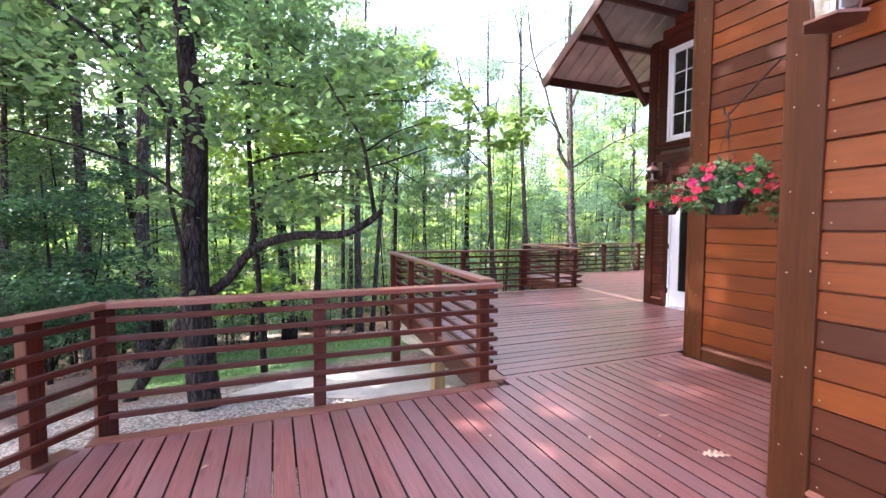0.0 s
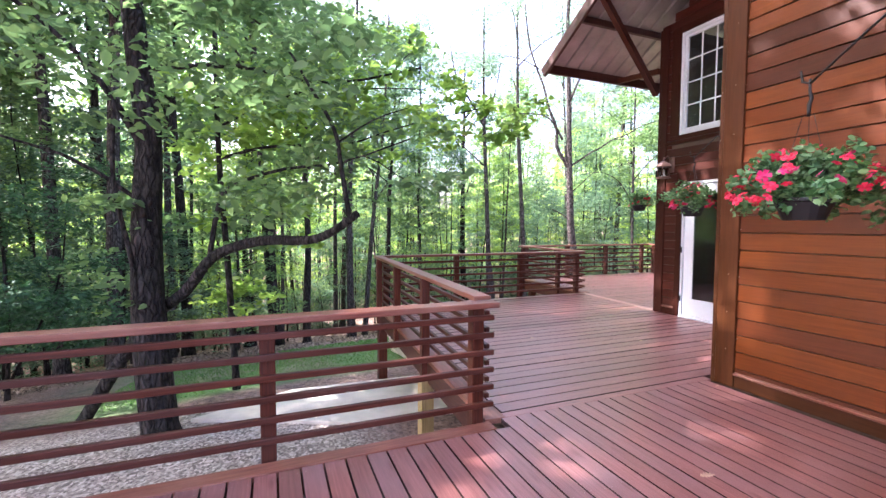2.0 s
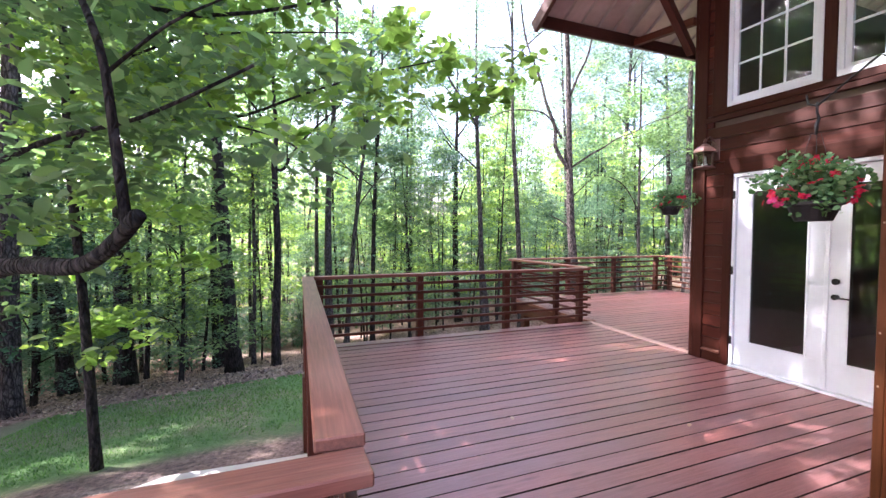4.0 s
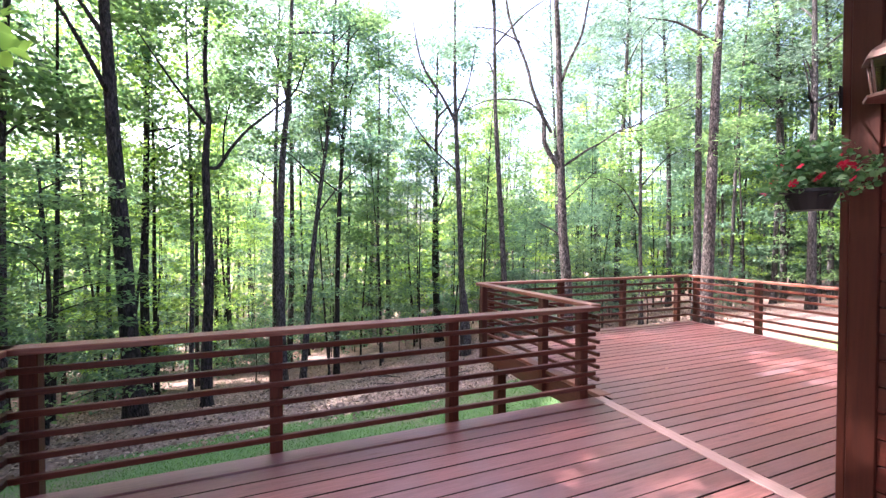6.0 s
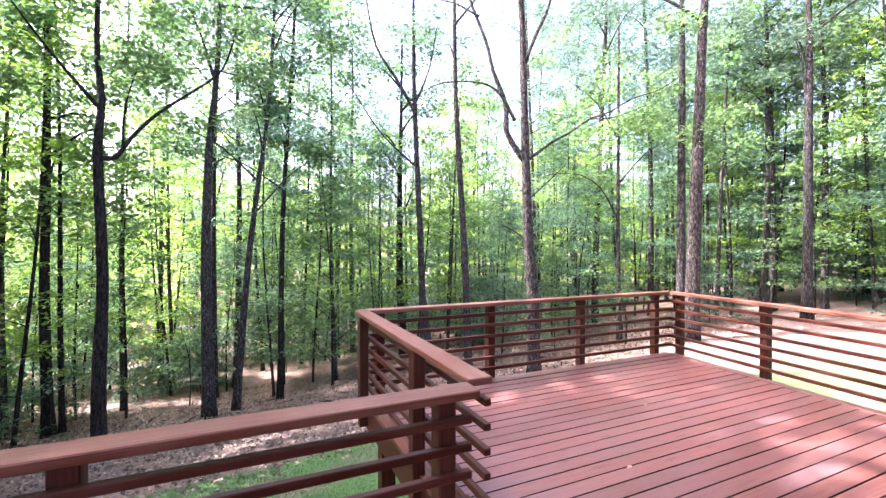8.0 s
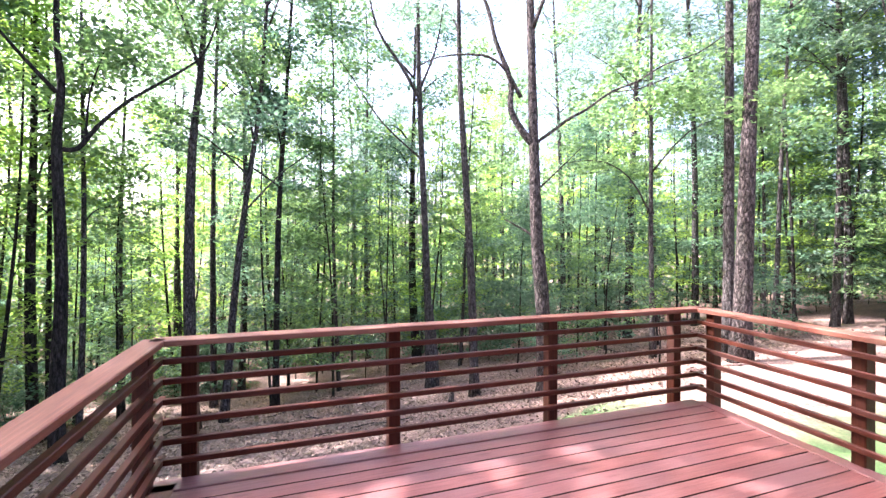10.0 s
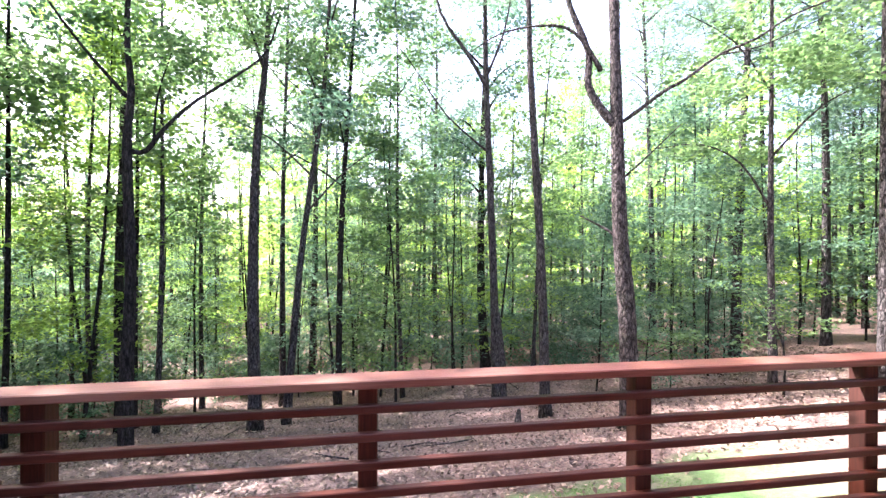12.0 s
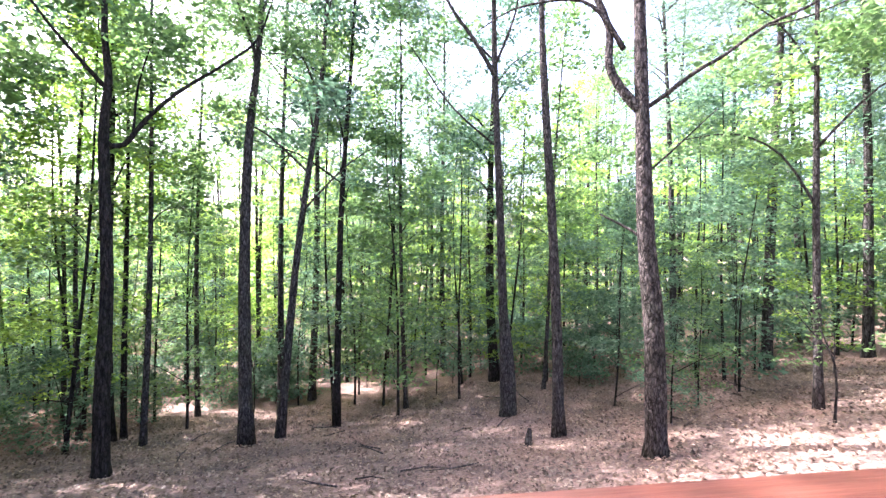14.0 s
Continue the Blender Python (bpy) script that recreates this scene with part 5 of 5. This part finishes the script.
def basket(at, root, blooms, seed, size, high, label):
    """A hanging pot of flowers on an iron hook. at: the bottom of the pot; root: the hook's plate on the wall."""
    rng = np.random.default_rng(seed)
    o, root = Vector(at), Vector(root)
    t = thing("hanging_basket", at, label, "hanging flower basket", "hanging flower baskets")
    bm = bmesh.new()
    prof = [(0.0, 0.03), (0.075, 0.03), (0.105, 0.105), (0.12, 0.11), (0.12, 0.125), (0.108, 0.125), (0.1, 0.105)]
    n = 18
    rings = [[bm.verts.new((max(r, 0.001) * math.cos(2 * math.pi * k / n), max(r, 0.001) * math.sin(2 * math.pi * k / n), z)) for k in range(n)] for r, z in prof]
    for u, v in zip(rings, rings[1:]):
        for k in range(n):
            bm.faces.new((u[k], u[(k + 1) % n], v[(k + 1) % n], v[k]))
    bm.faces.new(rings[-1])
    part("pot", bm, M_POT, t, "black plastic pot")
    m = 75
    c = rng.normal(size=(m, 3)) * np.array([size * 0.48, size * 0.48, 0.055]) + np.array([0, 0, 0.22])
    c[:, 2] -= 0.28 * np.maximum(0, np.hypot(c[:, 0], c[:, 1]) - size * 0.5)
    ob = new("foliage", leaf_mesh("foliage", c, np.full((m, 3), 0.06), 3600 if size > 0.25 else 1700, 0.03, M_LEAF_FLOWER, rng, 0.5, 0.75, True))
    ob.parent = t
    me = bpy.data.meshes.new("bloom")
    bm = bmesh.new()
    for k in range(5):
        a = 2 * math.pi * k / 5
        w = 0.62
        q = [(0, 0, 0), (0.016 * math.cos(a - w), 0.016 * math.sin(a - w), 0.006), (0.03 * math.cos(a - w * 0.6), 0.03 * math.sin(a - w * 0.6), 0.003), (0.031 * math.cos(a + w * 0.6), 0.031 * math.sin(a + w * 0.6), 0.003), (0.016 * math.cos(a + w), 0.016 * math.sin(a + w), 0.006)]
        bm.faces.new([bm.verts.new(p) for p in q])
    bm.to_mesh(me)
    bm.free()
    me.materials.append(M_PETAL)
    me2 = me.copy()
    me2.materials[0] = M_PETAL_PINK
    for k in range(blooms):
        a = rng.random() * 6.28
        lift = math.acos(1 - 1.15 * rng.random())
        r = size * 1.12 * math.sin(lift) * rng.uniform(0.9, 1.08)
        p = Vector((math.cos(a) * r, math.sin(a) * r, 0.2 + 0.14 * math.cos(lift) - 0.06 * (r / size) ** 2))
        f = new("bloom", me2 if k % 6 == 0 else me)
        f.parent = ob
        f.matrix_basis = Matrix.Translation(p) @ pose(0, 0, 0, rng.uniform(-60, 60), rng.uniform(-60, 60), rng.uniform(0, 360)) @ Matrix.Scale(rng.uniform(0.55, 0.95), 4)
    tip = o + Vector((0, 0, high))
    for k in range(3):
        a = 2.1 * k + 0.4
        tube("hanger_wire", [o + Vector((0.11 * math.cos(a), 0.11 * math.sin(a), 0.12)), o + Vector((0.02 * math.cos(a), 0.02 * math.sin(a), high - 0.15))], 0.0016, M_POT, t, 4)
    tube("hanger_hook", [o + Vector((0, 0, high - 0.16)), o + Vector((0, 0, high - 0.11)), o + Vector((0.015, 0, high - 0.08)), o + Vector((0, 0, high - 0.05)), tip], [0.006, 0.009, 0.008, 0.006, 0.005], M_POT, t, 6)
    h = thing("basket_hook", root, "black iron wall hook holding a flower basket", "hook", "basket hooks")
    d = (tip - root)
    tube("arm", [root, root + Vector((d.x * 0.1, d.y * 0.1, 0.02)), root + Vector((d.x * 0.5, d.y * 0.5, 0.008 + d.z * 0.47)), tip + Vector((0, 0, -0.02)), tip + Vector((d.x, d.y, 0)).normalized() * 0.04 + Vector((0, 0, 0.0)), tip + Vector((d.x, d.y, 0)).normalized() * 0.05 + Vector((0, 0, 0.05))], [0.005, 0.005, 0.005, 0.005, 0.006, 0.004], M_BLACK, h, 6)
    box("hook_plate", (root.x - 0.015, root.y - 0.008, root.z - 0.06), (root.x + 0.015, root.y, root.z + 0.06), M_BLACK, h, 0.003)


M_LEAF_FLOWER = leafy("geranium_leaves", (0.05, 0.13, 0.06), (0.11, 0.23, 0.11), (0.22, 0.36, 0.2), (1.3, 1.5, 0.8), 0.3)
basket((2.52, 1.79, 1.43), (2.36, 1.386, 2.21), 120, 1, 0.26, 0.64, "black hanging pot overflowing with red and pink flowers")
basket((4.17, 3.62, 1.5), (4.15, 3.351, 2.24), 64, 2, 0.17, 0.62, "black hanging pot of red flowers by the middle wall's corner")
basket((5.87, 5.89, 1.65), (6.32, 5.99, 2.3), 26, 3, 0.15, 0.55, "black hanging pot of sparse red flowers at the house's corner")


def fallen_leaf(x, y, size, turn, lobes):
    bm = bmesh.new()
    pts = []
    for k in range(14):
        u = k / 13
        w = size * 0.32 * math.sin(math.pi * min(1, u * 1.05)) * (1 if k % 2 else (0.35 if lobes else 0.9))
        pts.append((size * (u - 0.5), w))
    up = [bm.verts.new((a, b, 0.004 + 0.012 * abs(b) / size + 0.01 * math.sin(a * 20))) for a, b in pts]
    dn = [bm.verts.new((a, -b, 0.004 + 0.02 * abs(b) / size + 0.01 * math.sin(a * 20))) for a, b in pts]
    for k in range(13):
        bm.faces.new((up[k], up[k + 1], dn[k + 1], dn[k]))
    bmesh.ops.remove_doubles(bm, verts=bm.verts, dist=0.0005)
    ob = part("fallen_leaf", bm, M_DRYLEAF)
    ob.location = (x, y, 0.003)
    ob.rotation_euler[2] = radians(turn)
    return tagged(ob, "dry curled brown leaf lying on the deck boards", "leaf", "fallen leaves on the deck")


for a in ((2.47, 1.76, 0.2, -50, 1), (2.64, 2.27, 0.1, -30, 1), (-0.39, 2.7, 0.05, 20, 0), (4.03, 3.2, 0.04, 0, 0), (1.9, 2.2, 0.035, 60, 0), (2.35, 2.05, 0.03, 10, 0), (1.3, 2.45, 0.03, 80, 0), (4.6, 4.6, 0.05, 30, 0), (5.2, 5.4, 0.04, 120, 0), (3.4, 5.2, 0.05, 75, 0), (8.0, 8.4, 0.05, 10, 0), (9.1, 9.2, 0.04, 70, 0)):
    fallen_leaf(*a)


def nails():
    """Pale nail heads at the ends of the lap boards and of the deck boards."""
    bm = bmesh.new()

    def disc(p, axis, r):
        p = Vector(p)
        u, v = (Vector((0, 1, 0)), Vector((0, 0, 1))) if axis == "x" else (Vector((1, 0, 0)), Vector((0, 1, 0)))
        bm.faces.new([bm.verts.new(p + r * (u * math.cos(k * 1.0472) + v * math.sin(k * 1.0472))) for k in range(6)])

    z = 0.165
    while z < 4:
        for x, y in ((2.354, 1.18), (2.354, 0.6), (4.154, 3.14), (4.154, 2.0)):
            disc((x, y + random.uniform(-0.01, 0.01), z), "x", 0.005)
        z += 0.1379
    for k in range(14):
        for x, y in ((2.334, 1.235), (2.334, 1.335), (4.134, 3.215), (4.134, 3.335)):
            disc((x, y, 0.3 + k * 0.4 + random.uniform(-0.1, 0.1)), "x", 0.005)
    for x in centres(NEAR, -1.2, 4.16):
        for dx in (-0.04, 0.04):
            for y in (3.15, 2.4, 1.65, 0.9):
                disc((x + dx, y + random.uniform(-0.01, 0.01), 0.0022), "z", 0.0035)
    me = bpy.data.meshes.new("nail_heads")
    bm.to_mesh(me)
    bm.free()
    me.materials.append(M_NAIL)
    tagged(new("nail_heads", me), "pale nail heads in the boards", "nails", kind="stuff")


nails()


def concrete():
    bm = bmesh.new()
    pts = [(-0.65, 6.8), (0.6, 7.45), (2.7, 7.35), (2.7, 5.65), (1.3, 5.75)]
    low = [bm.verts.new((x, y, float(ground_z(x, y)) - 0.15)) for x, y in pts]
    top = [bm.verts.new((x, y, float(ground_z(x, y)) + 0.05)) for x, y in pts]
    bm.faces.new(top)
    bm.faces.new(low[::-1])
    for k in range(5):
        bm.faces.new((low[k], low[(k + 1) % 5], top[(k + 1) % 5], top[k]))
    tagged(part("patio_slab", bm, M_CONCRETE), "pale sunlit concrete slab at the foot of the deck", "slab", kind="structure")
    g = float(ground_z(2.95, 8.5)) - 0.3
    wall = thing("retaining_wall", (2.95, 8.6, g), "low wall of pale concrete blocks beside the lawn", "retaining wall", kind="structure")
    for row in range(3):
        for k in range(6):
            y = 7.6 + k * 0.41 + (0.2 if row % 2 else 0)
            box("concrete_block", (2.85, y, g + row * 0.2), (3.05, y + 0.4, g + 0.19 + row * 0.2), M_CONCRETE, wall, 0.008)


concrete()


def saplings():
    """Thin young trees, a broken stump and twigs on the open forest floor."""
    rng = np.random.default_rng(77)
    for x, y, h in ((15.6, 19.4, 2.6), (17.6, 17.2, 2.4), (19.5, 21.8, 4.5), (-2.4, 30.2, 4.0), (3.2, 28.0, 3.5), (7.6, 32.5, 3.4), (9.0, 32.3, 3.2), (10.8, 28.4, 2.8), (21.5, 23.2, 3.8)):
        top = (rng.normal() * 0.2, rng.normal() * 0.2, h)
        c, s = sprays([(0, 0, h * 0.55), top], 0.4, 12, rng, 0.5, 0.3)
        limbs = [([(0, 0, h * (0.4 + 0.08 * k)), tuple(np.array(c[k]) * 0.6 + np.array([0, 0, h * 0.2])), tuple(c[k])], 0.012, 0.004) for k in range(5)]
        named_tree(x, y, "thin sapling with a few leaves on the forest floor", [(0, 0, 0), (0.04, 0.03, h * 0.5), top], 0.03, 0.008, limbs, c, s, 420, 0.11, M_LEAF, M_BARK_DARK, int(x * 3 + 90), 0.6, 0.5, 0.05)
    bm = bmesh.new()
    add_tube(bm, [(0, 0, -0.2), (0.02, 0, 0.15), (0.05, 0.03, 0.42)], [0.13, 0.1, 0.05], 7)
    st = part("tree_stump", bm, M_BARK, smooth=False)
    st.location = (12.2, 20.2, float(ground_z(12.2, 20.2)))
    tagged(st, "short broken stump among fallen pine needles", "stump")
    for k in range(26):
        x, y = rng.uniform(2, 20), rng.uniform(16.5, 28)
        z = float(ground_z(x, y)) + 0.04
        a, l = rng.random() * 6.28, rng.uniform(0.4, 1.4)
        ca, sa = math.cos(a), math.sin(a)
        bm = bmesh.new()
        add_tube(bm, [(0, 0, 0), (l * 0.5, 0.05 * l, 0.03), (l, -0.04, 0.02)], [0.02, 0.015, 0.006], 5)
        add_tube(bm, [(l * 0.5, 0.03, 0.02), (l * 0.75, 0.2 * l, 0.05)], [0.01, 0.004], 4)
        tw = part("fallen_branch", bm, M_BARK, smooth=True)
        tw.location = (x, y, z)
        tw.rotation_euler[2] = a
        tagged(tw, "dead branch lying on the forest floor", "branch", "fallen branches")


saplings()
